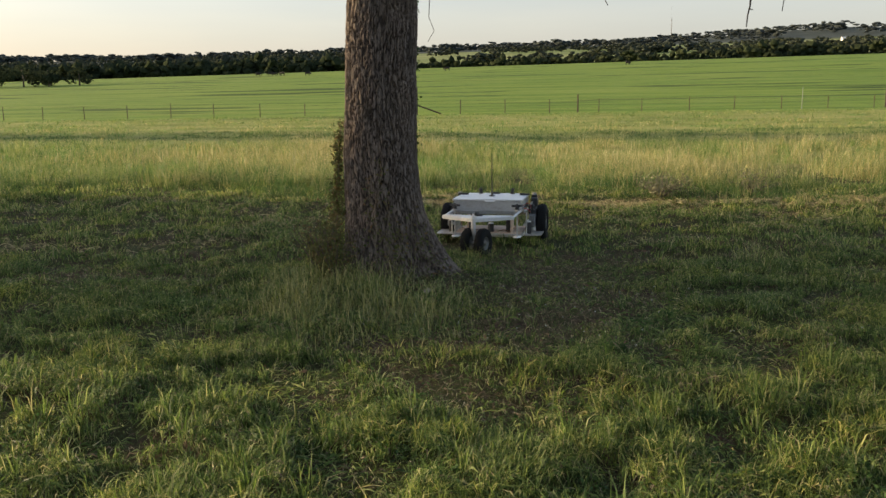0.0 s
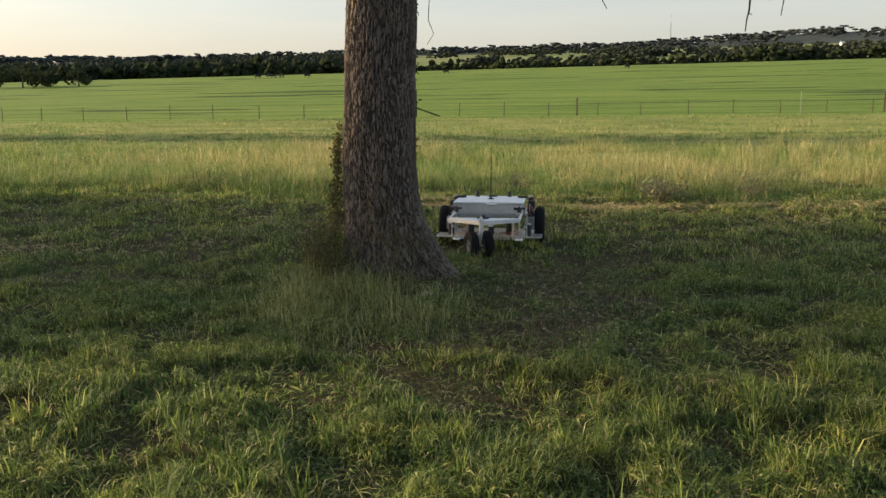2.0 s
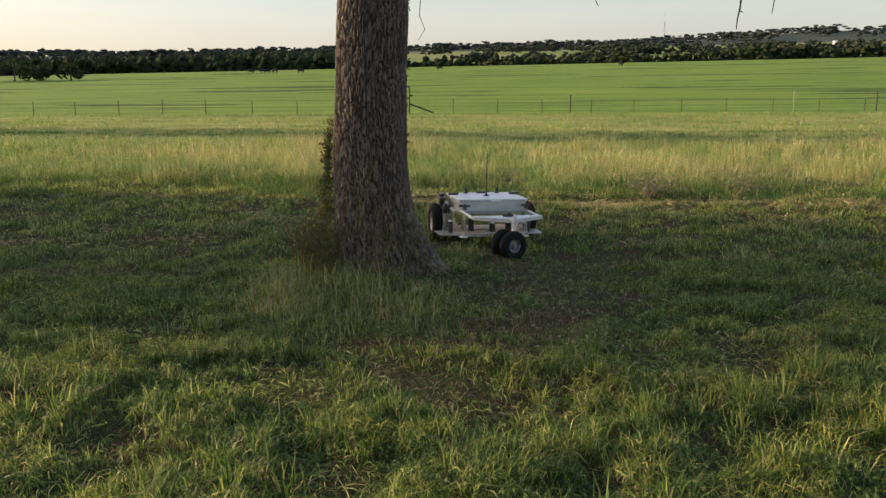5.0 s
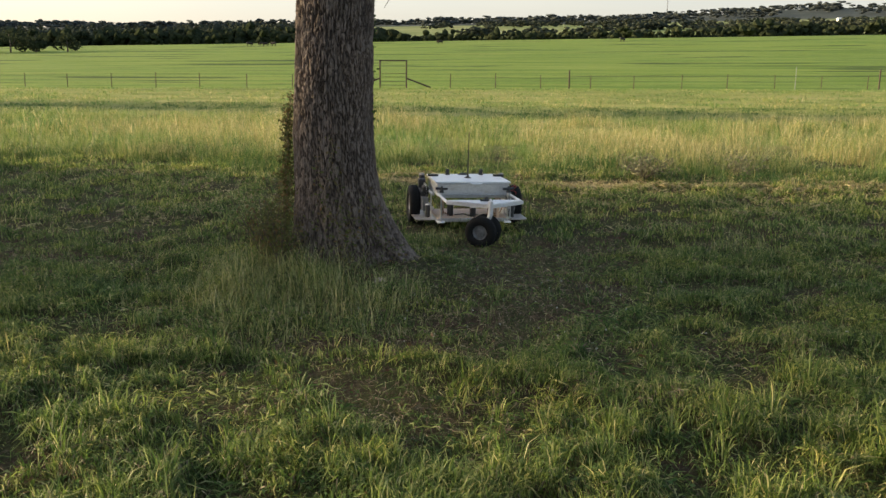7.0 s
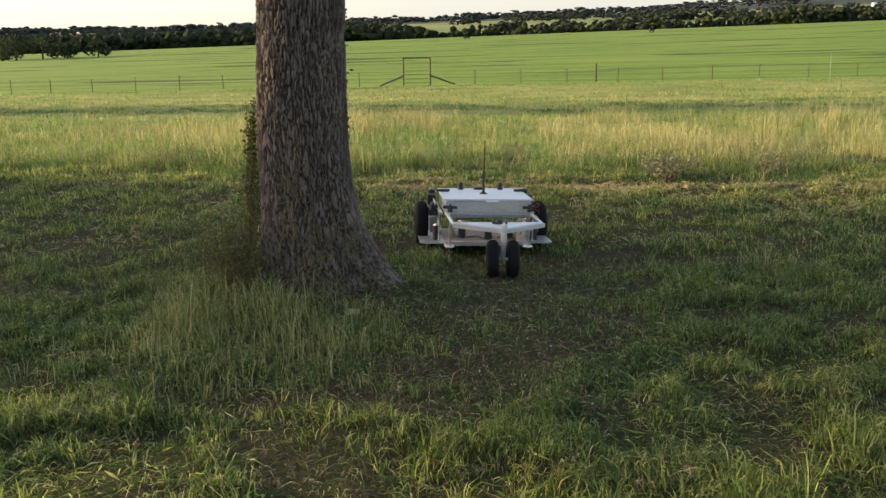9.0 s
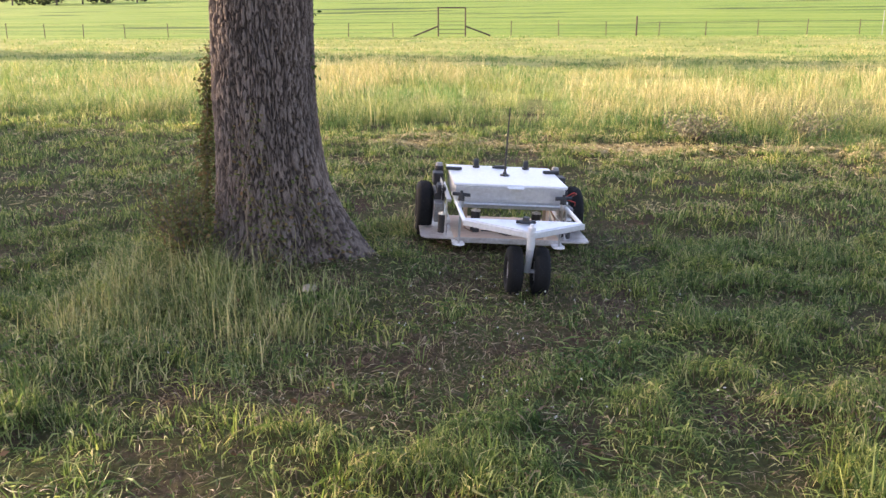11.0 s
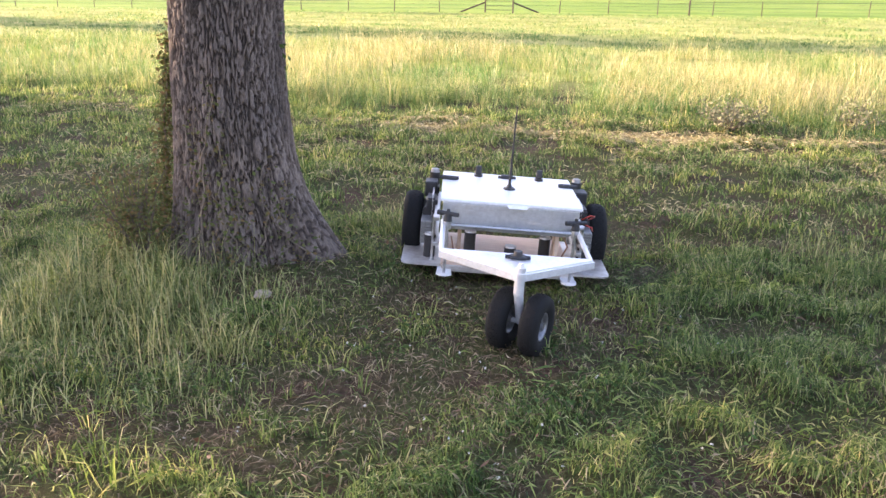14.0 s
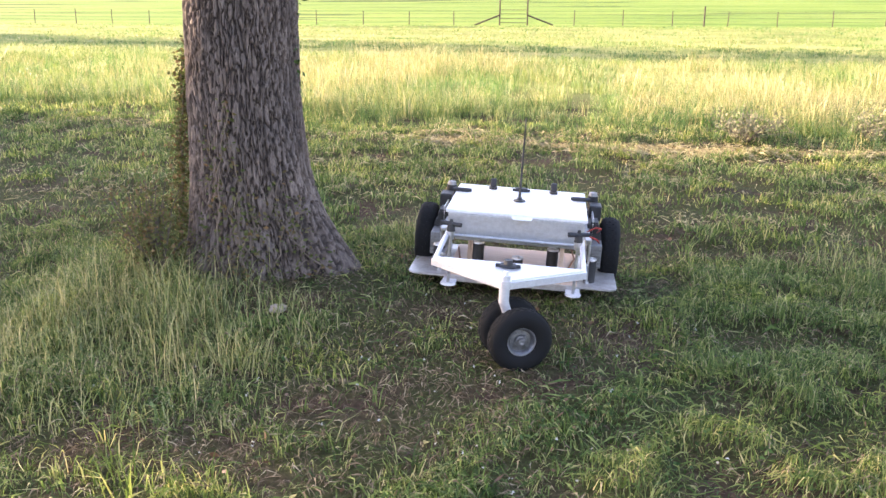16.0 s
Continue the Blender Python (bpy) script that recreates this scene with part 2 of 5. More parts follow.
GROUND = m_ground()
BARK = m_bark()
WHITE = m_worn("white painted lid", (0.80, 0.80, 0.80), (0.6, 0.56, 0.5), 0.38, 0.0, 0.72)
ALU = m_worn("dull aluminium sheet", (0.66, 0.66, 0.67), (0.42, 0.38, 0.33), 0.34, 0.75, 0.6)
FRAME = m_worn("whitish aluminium frame", (0.74, 0.74, 0.76), (0.5, 0.46, 0.42), 0.36, 0.45, 0.66)
DECK = m_worn("scuffed deck plate", (0.55, 0.52, 0.49), (0.30, 0.25, 0.2), 0.4, 0.7, 0.52)
PLY = m_simple("plywood panel", (0.55, 0.38, 0.26), (0.72, 0.55, 0.42), 9, (0.5, 0.7), 0.0, 0.1, (1, 6, 1))
STEEL = m_simple("galvanised steel", (0.42, 0.42, 0.43), (0.62, 0.62, 0.63), 40, (0.3, 0.5), 0.9, 0.08)
RIM = m_simple("dull rim steel", (0.15, 0.15, 0.155), (0.3, 0.3, 0.31), 40, (0.35, 0.55), 0.8, 0.1)
CAP = m_simple("dull cast metal", (0.16, 0.16, 0.16), (0.3, 0.3, 0.3), 40, (0.4, 0.6), 0.6, 0.1)
BLACK = m_simple("black plastic", (0.012, 0.012, 0.013), (0.03, 0.03, 0.032), 40, (0.4, 0.6), 0.0, 0.1)
RUBBER = m_simple("dusty tyre rubber", (0.006, 0.006, 0.006), (0.013, 0.0125, 0.012), 18, (0.75, 0.95), 0.0, 0.3)
RUBBER.node_tree.nodes["Principled BSDF"].inputs["Specular IOR Level"].default_value = 0.25
RED = m_simple("red wire", (0.35, 0.03, 0.02), (0.45, 0.05, 0.03), 30)
WIRE = m_simple("dark wire", (0.02, 0.018, 0.016), (0.05, 0.045, 0.04), 30)
COPPER = m_simple("brown wire", (0.22, 0.10, 0.05), (0.3, 0.15, 0.08), 30)
POST = m_simple("rusty post steel", (0.05, 0.035, 0.028), (0.11, 0.075, 0.05), 12, (0.7, 0.9), 0.2, 0.3)
POST_PALE = m_simple("pale post", (0.22, 0.22, 0.2), (0.3, 0.3, 0.28), 12, (0.6, 0.8))
VINE_STEM = m_simple("pale vine stem", (0.10, 0.075, 0.05), (0.21, 0.16, 0.115), 30, (0.8, 0.95), 0.0, 0.4)
TWIG = m_simple("grey twig", (0.05, 0.038, 0.03), (0.13, 0.10, 0.08), 30, (0.8, 0.95), 0.0, 0.4)
STONE = m_simple("pale stone", (0.28, 0.22, 0.17), (0.48, 0.4, 0.33), 25, (0.8, 0.95), 0.0, 0.5)
HIDE = m_simple("dark hide", (0.012, 0.009, 0.008), (0.03, 0.022, 0.018), 8, (0.7, 0.9))
BARN = m_simple("pale sheet roof", (0.6, 0.6, 0.6), (0.75, 0.75, 0.74), 2, (0.4, 0.6))
HAY = m_grass("cut hay", ((0.0, (0.15, 0.125, 0.055)), (0.5, (0.31, 0.265, 0.125)), (1.0, (0.52, 0.45, 0.25))), ((0.3, (0.75, 0.7, 0.65)), (0.7, (1.2, 1.15, 1.1))), 2.0, 0.7, 0.25)
DEAD_LEAF = m_grass("dead leaves", ((0.0, (0.10, 0.05, 0.025)), (1.0, (0.24, 0.14, 0.07))), ((0.3, (0.8, 0.8, 0.8)), (0.7, (1.2, 1.2, 1.2))), 5.0, 0.5, 0.15)
CLOVER = m_simple("clover white", (0.30, 0.31, 0.24), (0.5, 0.49, 0.43), 60, (0.7, 0.9))
PETAL = m_simple("dry white flower heads", (0.09, 0.09, 0.04), (0.25, 0.23, 0.14), 30, (0.8, 0.95))

# ---- small mesh helpers ----
rng = np.random.default_rng(7)


def mesh_of(name, verts, faces, material):
    me = bpy.data.meshes.new(name)
    me.from_pydata(np.asarray(verts, dtype=np.float32), [], np.asarray(faces, dtype=np.int32))
    me.materials.append(material)
    me.update()
    return me


def part(name, bm, material, parent=None, label="", smooth=False):
    me = bpy.data.meshes.new(name)
    bm.to_mesh(me)
    bm.free()
    me.materials.append(material)
    if smooth:
        for f in me.polygons:
            f.use_smooth = True
    ob = new(name, me)
    ob.parent = parent
    if label:
        tagged(ob, label)
    return ob


def box(bm, lo, hi, bevel=0.0, m=None):
    v = bmesh.ops.create_cube(bm, size=1)["verts"]
    c, s = [(a + b) / 2 for a, b in zip(lo, hi)], [b - a for a, b in zip(lo, hi)]
    bmesh.ops.transform(bm, matrix=Matrix.Translation(c) @ Matrix.Diagonal((*s, 1)), verts=v)
    if bevel:
        e = list({e for x in v for e in x.link_edges})
        r = bmesh.ops.bevel(bm, geom=e, offset=bevel, segments=2, affect="EDGES", profile=0.5)
        v = list({x for f in r["faces"] for x in f.verts} | {x for x in v if x.is_valid})
    if m is not None:
        bmesh.ops.transform(bm, matrix=m, verts=v)
    return v


def rod(bm, a, b, r, r2=None, seg=10):
    a, b = Vector(a), Vector(b)
    v = bmesh.ops.create_cone(bm, cap_ends=True, segments=seg, radius1=r, radius2=r if r2 is None else r2, depth=(b - a).length)["verts"]
    q = (b - a).to_track_quat("Z", "Y").to_matrix().to_4x4()
    bmesh.ops.transform(bm, matrix=Matrix.Translation((a + b) / 2) @ q, verts=v)
    return v


def tube(bm, pts, r, seg=6):
    """A bent tube through pts; r is one radius or one at each end."""
    r0, r1 = (r, r) if not isinstance(r, tuple) else r
    rings, n = [], len(pts)
    pts = [Vector(p) for p in pts]
    for i, p in enumerate(pts):
        d = (pts[min(i + 1, n - 1)] - pts[max(i - 1, 0)]).normalized()
        s = d.orthogonal().normalized() if not rings else (side - d * side.dot(d)).normalized()
        side, u, rr = s, d.cross(s), r0 + (r1 - r0) * i / max(1, n - 1)
        rings.append([bm.verts.new(p + rr * (math.cos(a) * s + math.sin(a) * u)) for a in [2 * math.pi * j / seg for j in range(seg)]])
    for a, b in zip(rings, rings[1:]):
        for j in range(seg):
            bm.faces.new((a[j], a[(j + 1) % seg], b[(j + 1) % seg], b[j]))
    bm.faces.new(rings[0][::-1])
    bm.faces.new(rings[-1])


def lathe(bm, profile, seg=32, m=None):
    """Turn (radius, height) pairs round the x axis."""
    rings = []
    for r, h in profile:
        rings.append([bm.verts.new((h, r * math.cos(a), r * math.sin(a))) for a in [2 * math.pi * j / seg for j in range(seg)]])
    for a, b in zip(rings, rings[1:]):
        for j in range(seg):
            bm.faces.new((a[j], b[j], b[(j + 1) % seg], a[(j + 1) % seg]))
    if m is not None:
        bmesh.ops.transform(bm, matrix=m, verts=[v for ring in rings for v in ring])


def slab(bm, outline, z0, z1):
    """A plate from a ground outline."""
    lo = [bm.verts.new((x, y, z0)) for x, y in outline]
    hi = [bm.verts.new((x, y, z1)) for x, y in outline]
    bm.faces.new(hi)
    bm.faces.new(lo[::-1])
    n = len(outline)
    for i in range(n):
        bm.faces.new((lo[i], lo[(i + 1) % n], hi[(i + 1) % n], hi[i]))


def rounded(x0, y0, x1, y1, r, seg=5):
    pts = []
    for cx, cy, a0 in ((x1 - r, y0 + r, -90), (x1 - r, y1 - r, 0), (x0 + r, y1 - r, 90), (x0 + r, y0 + r, 180)):
        pts += [(cx + r * math.cos(radians(a0 + 90 * i / seg)), cy + r * math.sin(radians(a0 + 90 * i / seg))) for i in range(seg + 1)]
    return pts


GRIDS = {}


def field_noise(x, y, scale, seed):
    """Smooth value noise, 0 to 1."""
    if seed not in GRIDS:
        GRIDS[seed] = np.random.default_rng(seed).random((256, 256))
    g = GRIDS[seed]
    x, y = np.asarray(x) * scale + 97.3, np.asarray(y) * scale + 41.7
    i, j = np.floor(x).astype(int), np.floor(y).astype(int)
    u, v = x - i, y - j
    u, v = u * u * (3 - 2 * u), v * v * (3 - 2 * v)
    i, j, i1, j1 = i % 256, j % 256, (i + 1) % 256, (j + 1) % 256
    return (g[i, j] * (1 - u) + g[i1, j] * u) * (1 - v) + (g[i, j1] * (1 - u) + g[i1, j1] * u) * v


RISE_Y = [0, 20, 40, 62, 110, 180, 250, 285, 300, 340, 420, 600, 1000, 1500, 2000, 2600, 4600]
RISE_Z = [0, 0, 0.08, 0.30, 2.0, 5.3, 9.2, 10.6, 10.7, 9.2, 11, 21, 46, 73, 101, 125, 140]


def ground_z(x, y):
    """The height of the ground."""
    x, y = np.asarray(x, dtype=float), np.asarray(y, dtype=float)
    z = np.interp(y, RISE_Y, RISE_Z) + 0.022 * np.clip((y - 20) / 200, 0, 1) * np.clip(x, -600, 900)
    z = z + 28 * np.exp(-(((x - 1000) / 420) ** 2) - ((y - 2200) / 500) ** 2)
    near = np.exp(-(((x - 0.98) / 1.1) ** 2) - ((y - 7.2) / 1.1) ** 2)
    z = z - 0.057 * (x - 0.98) * near
    mound = np.hypot(x + 0.42, y - 7.1)
    z = z + 0.10 * np.exp(-((mound / 0.75) ** 2))
    lumps = 0.05 * (field_noise(x, y, 1.3, 3) - 0.5) + 0.022 * (field_noise(x, y, 4.5, 4) - 0.5)
    return z + lumps * np.clip((y + 40) / 30, 0, 1) * (1 - np.clip(near * 1.4, 0, 0.8))


def blades(name, x, y, h, w, lean, material, curl=0.5, heading=None, z0=-0.008, label="", category=""):
    """One object of many grass blades: three triangles each."""
    n = len(x)
    z = ground_z(x, y) + z0
    a = rng.random(n) * 2 * math.pi if heading is None else heading
    face = a + math.pi / 2 + rng.normal(0, 0.5, n)
    dx, dy = np.cos(a), np.sin(a)
    px, py = np.cos(face) * w / 2, np.sin(face) * w / 2
    mid = 0.55
    mx, my, mz = x + dx * h * lean * mid * (1 - curl), y + dy * h * lean * mid * (1 - curl), z + h * mid * np.sqrt(np.clip(1 - (lean * (1 - curl)) ** 2, 0.05, 1))
    tx, ty, tz = x + dx * h * lean, y + dy * h * lean, z + h * np.sqrt(np.clip(1 - lean ** 2, 0.01, 1))
    v = np.empty((n, 5, 3), np.float32)
    v[:, 0] = np.stack((x - px, y - py, z), 1)
    v[:, 1] = np.stack((x + px, y + py, z), 1)
    v[:, 2] = np.stack((mx - px * 0.8, my - py * 0.8, mz), 1)
    v[:, 3] = np.stack((mx + px * 0.8, my + py * 0.8, mz), 1)
    v[:, 4] = np.stack((tx, ty, tz), 1)
    f = (np.arange(n)[:, None, None] * 5 + np.array([[0, 1, 3], [0, 3, 2], [2, 3, 4]])[None]).reshape(-1, 3)
    ob = new(name, mesh_of(name, v.reshape(-1, 3), f, material))
    return tagged(ob, label, category, kind="stuff")


def cards(centres, size, flat=0.5, ratio=1.6, generator=None, out=None):
    """Small randomly turned leaf quads round the centres: verts and faces."""
    g = generator or rng
    n = len(centres)
    d = g.normal(size=(n, 3))
    d[:, 2] *= flat
    d /= np.linalg.norm(d, axis=1)[:, None]
    if out is not None:
        face = out + 0.35 * g.normal(size=(n, 3))
        d = np.cross(face, d)
        d /= np.linalg.norm(d, axis=1)[:, None]
    u = np.cross(d, g.normal(size=(n, 3)) if out is None else face)
    u /= np.linalg.norm(u, axis=1)[:, None] + 1e-9
    s = (size * (0.6 + 0.8 * g.random(n)))[:, None]
    d, u = d * s * ratio / 2, u * s / 2
    v = np.stack((centres - d, centres + u * 0.9 - d * 0.1, centres + d, centres - u * 0.9 - d * 0.1), 1).reshape(-1, 3)
    return v, np.arange(n * 4).reshape(-1, 4)

# ---- ground ----
def build_ground():
    xs = np.concatenate((-np.geomspace(4200, 14, 30), np.linspace(-13, 13, 180), np.geomspace(14, 4200, 30)))
    ys = np.concatenate((-np.geomspace(1500, 3, 22), np.linspace(-2, 16, 130), np.geomspace(16.3, 120, 44), np.geomspace(124, 4600, 70)))
    X, Y = np.meshgrid(xs, ys)
    v = np.stack((X, Y, ground_z(X, Y)), 2).reshape(-1, 3)
    n, m = len(xs), len(ys)
    i = (np.arange(m - 1)[:, None] * n + np.arange(n - 1)[None]).reshape(-1)
    me = mesh_of("ground", v, np.stack((i, i + 1, i + n + 1, i + n), 1), GROUND)
    for f in me.polygons:
        f.use_smooth = True
    tagged(new("ground", me), "rolling green pasture with mown turf and bare brown soil patches", "ground", kind="structure")


build_ground()


# ---- the big tree ----
def worley(u, v, seed):
    """Distances to the two nearest of scattered points, and a chance value of the nearest."""
    g = np.random.default_rng(seed)
    pu, pv, pw = g.random((256, 256)), g.random((256, 256)), g.random((256, 256))
    iu, iv = np.floor(u).astype(int), np.floor(v).astype(int)
    d1, d2, own = np.full(u.shape, 9.0), np.full(u.shape, 9.0), np.zeros(u.shape)
    for a in (-1, 0, 1):
        for b in (-1, 0, 1):
            cu, cv = (iu + a) % 256, (iv + b) % 256
            d = np.hypot(iu + a + pu[cu, cv] - u, 0.85 * (iv + b + pv[cu, cv] - v))
            d2 = np.where(d < d1, d1, np.minimum(d2, d))
            own = np.where(d < d1, pw[cu, cv], own)
            d1 = np.minimum(d1, d)
    return d1, d2, own


def trunk_axis(z):
    """Centre of the trunk at a height."""
    return np.interp(z, [0, 0.5, 1.0, 1.7, 2.4, 4.2], [-0.405, -0.474, -0.502, -0.490, -0.466, -0.38]), 7.22 + 0.02 * z


def trunk_radius(z, a):
    base = np.interp(z, [0, 0.15, 0.35, 0.6, 0.9, 1.3, 1.8, 2.4, 3.2, 4.2], [0.480, 0.417, 0.362, 0.321, 0.301, 0.290, 0.283, 0.277, 0.29, 0.32])
    flare = np.clip(1 - z / 0.9, 0, 1) ** 2.2
    lobes = 0.12 * np.exp(-((np.angle(np.exp(1j * (a + 0.3))) / 0.55) ** 2)) + 0.05 * np.cos(5 * a + 1.0) * 0.6 + 0.04 * np.cos(3 * a - 0.6)
    return base + flare * lobes


def build_tree():
    tree = tagged(new("big_tree"), "large old shade tree with deeply furrowed grey-brown bark", "tree")
    na, nz, top = 330, 320, 4.2
    s0 = np.arange(na) / na * 2 * math.pi
    around = s0 + math.pi / 2 + 0.55 * np.sin(s0)   # finer towards the meadow path
    Z, A = np.meshgrid(np.concatenate((np.linspace(-0.12, 2.5, nz - 50), np.linspace(2.53, top, 50))), around, indexing="ij")
    zc = np.clip(Z, 0, None)
    U = A / (2 * math.pi)
    warp = 0.030 * (field_noise(U * 14, Z, 3.0, 21) - 0.5) + 0.014 * (field_noise(U * 40, Z * 2, 4.0, 22) - 0.5)
    f1 = np.abs(2 * field_noise((U + warp) * 26, Z * 1.6, 1.0, 23) - 1)
    f3 = field_noise(U * 420, Z * 60, 1.0, 26)
    d1, d2, own = worley((U + warp) * 68 + 0.35 * (f3 - 0.5), Z * 8.0 + 12 * warp + 0.9 * (field_noise(U * 170, Z * 24, 1.0, 27) - 0.5) + 5, 6)
    e1, e2, _ = worley((U + 0.6 * warp) * 130 + 0.4 * (f3 - 0.5), Z * 24 + 30 * warp + 9, 8)
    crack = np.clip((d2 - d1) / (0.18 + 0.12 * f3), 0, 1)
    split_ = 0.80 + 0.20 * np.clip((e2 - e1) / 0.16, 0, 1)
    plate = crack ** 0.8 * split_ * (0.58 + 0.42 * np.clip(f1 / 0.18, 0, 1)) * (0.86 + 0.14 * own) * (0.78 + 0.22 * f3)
    r = trunk_radius(zc, A) + 0.024 * (plate - 0.6) + 0.025 * (field_noise(np.cos(A) * 2, np.sin(A) * 2 + Z, 2.0, 25) - 0.5)
    cx, cy = trunk_axis(zc)
    vts = np.stack((cx + r * np.cos(A), cy + r * np.sin(A), Z), 2).reshape(-1, 3)
    i, j = np.meshgrid(np.arange(nz - 1), np.arange(na), indexing="ij")
    k = (j + 1) % na
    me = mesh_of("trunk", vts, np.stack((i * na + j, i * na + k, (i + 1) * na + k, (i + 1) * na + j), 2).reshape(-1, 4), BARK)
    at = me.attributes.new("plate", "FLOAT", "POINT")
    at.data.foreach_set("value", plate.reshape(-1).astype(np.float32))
    trunk = new("trunk", me)
    trunk.parent = tree
    tips = []
    for az, out, up in ((10, 4.6, 3.2), (75, 4.2, 3.8), (140, 4.8, 3.0), (205, 4.0, 3.6), (265, 4.4, 3.0), (325, 4.2, 4.2)):
        bm = bmesh.new()
        ca, sa = math.cos(radians(az)), math.sin(radians(az))
        pts = [(-0.34 + ca * out * s + 0.25 * math.sin(5 * s + az), 7.3 + sa * out * s + 0.25 * math.cos(4 * s + az), 3.75 + up * s ** 0.8) for s in [i / 9 for i in range(10)]]
        tube(bm, pts, (0.17, 0.035), 9)
        for s in (4, 6, 8):
            q = Vector(pts[s])
            e = q + Vector((rng.normal(0, 0.9), rng.normal(0, 0.9), 0.7 + rng.random()))
            tube(bm, [q, (q + e) / 2 + Vector((0, 0, 0.12)), e], (0.05, 0.015), 6)
            tips.append(e)
        tips += [Vector(p) for p in pts[4:]]
        part("limb", bm, TWIG, tree, smooth=True)
    c = []
    for t in tips:
        for _ in range(2):
            o = np.array(t) + rng.normal(0, 0.75, 3)
            c.append(o + rng.normal(0, 0.38, (70, 3)))
    v, f = cards(np.concatenate(c), 0.11)
    crown = new("crown", mesh_of("crown", v, f, LEAF))
    crown.parent = tree


build_tree()


def shade_tree(x, y, half, low, high, seed, n):
    """A broad tree beside the meadow whose shade falls across it."""
    g = np.random.default_rng(seed)
    z0 = float(ground_z(x, y))
    tree = tagged(new("shade_tree"), "broad leafy tree standing beside the meadow", "tree", "trees beside the meadow")
    bm = bmesh.new()
    tube(bm, [(x, y, z0 - 0.1), (x + 0.1, y, z0 + low * 0.6), (x - 0.1, y + 0.1, z0 + low + 1), (x, y, z0 + high * 0.7)], (0.4, 0.12), 12)
    part("trunk", bm, TWIG, tree, smooth=True)
    c = []
    for _ in range(60):
        a, s = g.random() * 2 * math.pi, math.sqrt(g.random())
        zz = z0 + low + 0.6 + (high - low - 1.2) * g.random()
        wide = half * (0.62 + 0.38 * math.sin(math.pi * min(1, max(0, (zz - z0 - low * 0.2) / high))))
        o = np.array((x + wide * s * math.cos(a), y + wide * s * math.sin(a), zz))
        c.append(o + g.normal(0, 0.55, (n, 3)))
        if _ % 6 == 0:
            bm = bmesh.new()
            tube(bm, [(x, y, z0 + low + 0.5), ((x + o[0]) / 2, (y + o[1]) / 2, (z0 + low + zz) / 2 + 0.3), tuple(o)], (0.12, 0.03), 7)
            part("limb", bm, TWIG, tree)
    v, f = cards(np.concatenate(c), 0.22, generator=g)
    crown = new("crown", mesh_of("crown", v, f, LEAF))
    crown.parent = tree


ACROSS = Vector((-SUN_DIR.y, SUN_DIR.x, 0)).normalized() * -1   # along the shade's width, away from the eye
TOWARD = Vector((SUN_DIR.x, SUN_DIR.y, 0)).normalized()


def shade_spot(along, across):
    p = TOWARD * along + ACROSS * across
    return p.x, p.y


shade_tree(*shade_spot(34, 7.1), 2.5, 0.6, 7.9, 41, 100)
shade_tree(*shade_spot(36, 9.8), 2.0, 0.6, 8.4, 42, 48)
shade_tree(*shade_spot(56, 31.5), 3.4, 0.4, 13.5, 43, 230)

# ---- the robot mower ----
def wheel(name, radius, width, rim_r, parent, m, seg=36):
    """A pneumatic tyre with lugs, and its rim as a part on it; the axle runs along x."""
    bm = bmesh.new()
    w = width / 2
    prof = [(rim_r, -w * 0.62), (rim_r + 0.25 * (radius - rim_r), -w * 0.95), (rim_r + 0.6 * (radius - rim_r), -w), (rim_r + 0.86 * (radius - rim_r), -w * 0.86), (radius - 0.002, -w * 0.55)]
    prof = prof + [(radius, -w * 0.28), (radius + 0.001, 0.0), (radius, w * 0.28)] + [(r, -h) for r, h in prof[::-1]]
    lathe(bm, prof, seg, None)
    tread = bmesh.new()
    for row, h in enumerate((-0.42, -0.14, 0.14, 0.42)):
        for q in range(26):
            a = 2 * math.pi * (q + 0.5 * (row % 2)) / 26
            drop = 0.003 * (abs(h) > 0.3)
            box(tread, (w * (h - 0.11), -0.0085, -0.003), (w * (h + 0.11), 0.0085, 0.0025), 0, Matrix.Rotation(a, 4, "X") @ Matrix.Translation((0, 0, radius - drop)))
    tyre = part(name, bm, RUBBER, parent, "black pneumatic tyre with a blocky tread", True)
    part("tread", tread, RUBBER, tyre)
    tyre.matrix_basis = m
    bm = bmesh.new()
    rp = [(0.009, w * 0.78), (0.016, w * 0.76), (0.017, w * 0.5), (rim_r * 0.42, w * 0.48), (rim_r * 0.46, w * 0.26), (rim_r * 0.76, w * 0.22), (rim_r * 0.86, w * 0.5), (rim_r * 0.95, w * 0.66), (rim_r * 1.04, w * 0.68), (rim_r * 1.0, w * 0.5)]
    lathe(bm, [(0.0005, w * 0.74)] + rp + [(r, -h) for r, h in rp[::-1]] + [(0.0005, -w * 0.74)], 28)
    for s in (-1, 1):
        for j in range(4):
            a = j * math.pi / 2 + 0.4
            c = (s * w * 0.24, rim_r * 0.6 * math.cos(a), rim_r * 0.5 * math.sin(a))
            rod(bm, c, (c[0] + s * 0.008, c[1], c[2]), 0.007, seg=6)
    part("rim", bm, RIM, tyre, "grey steel rim")
    return tyre


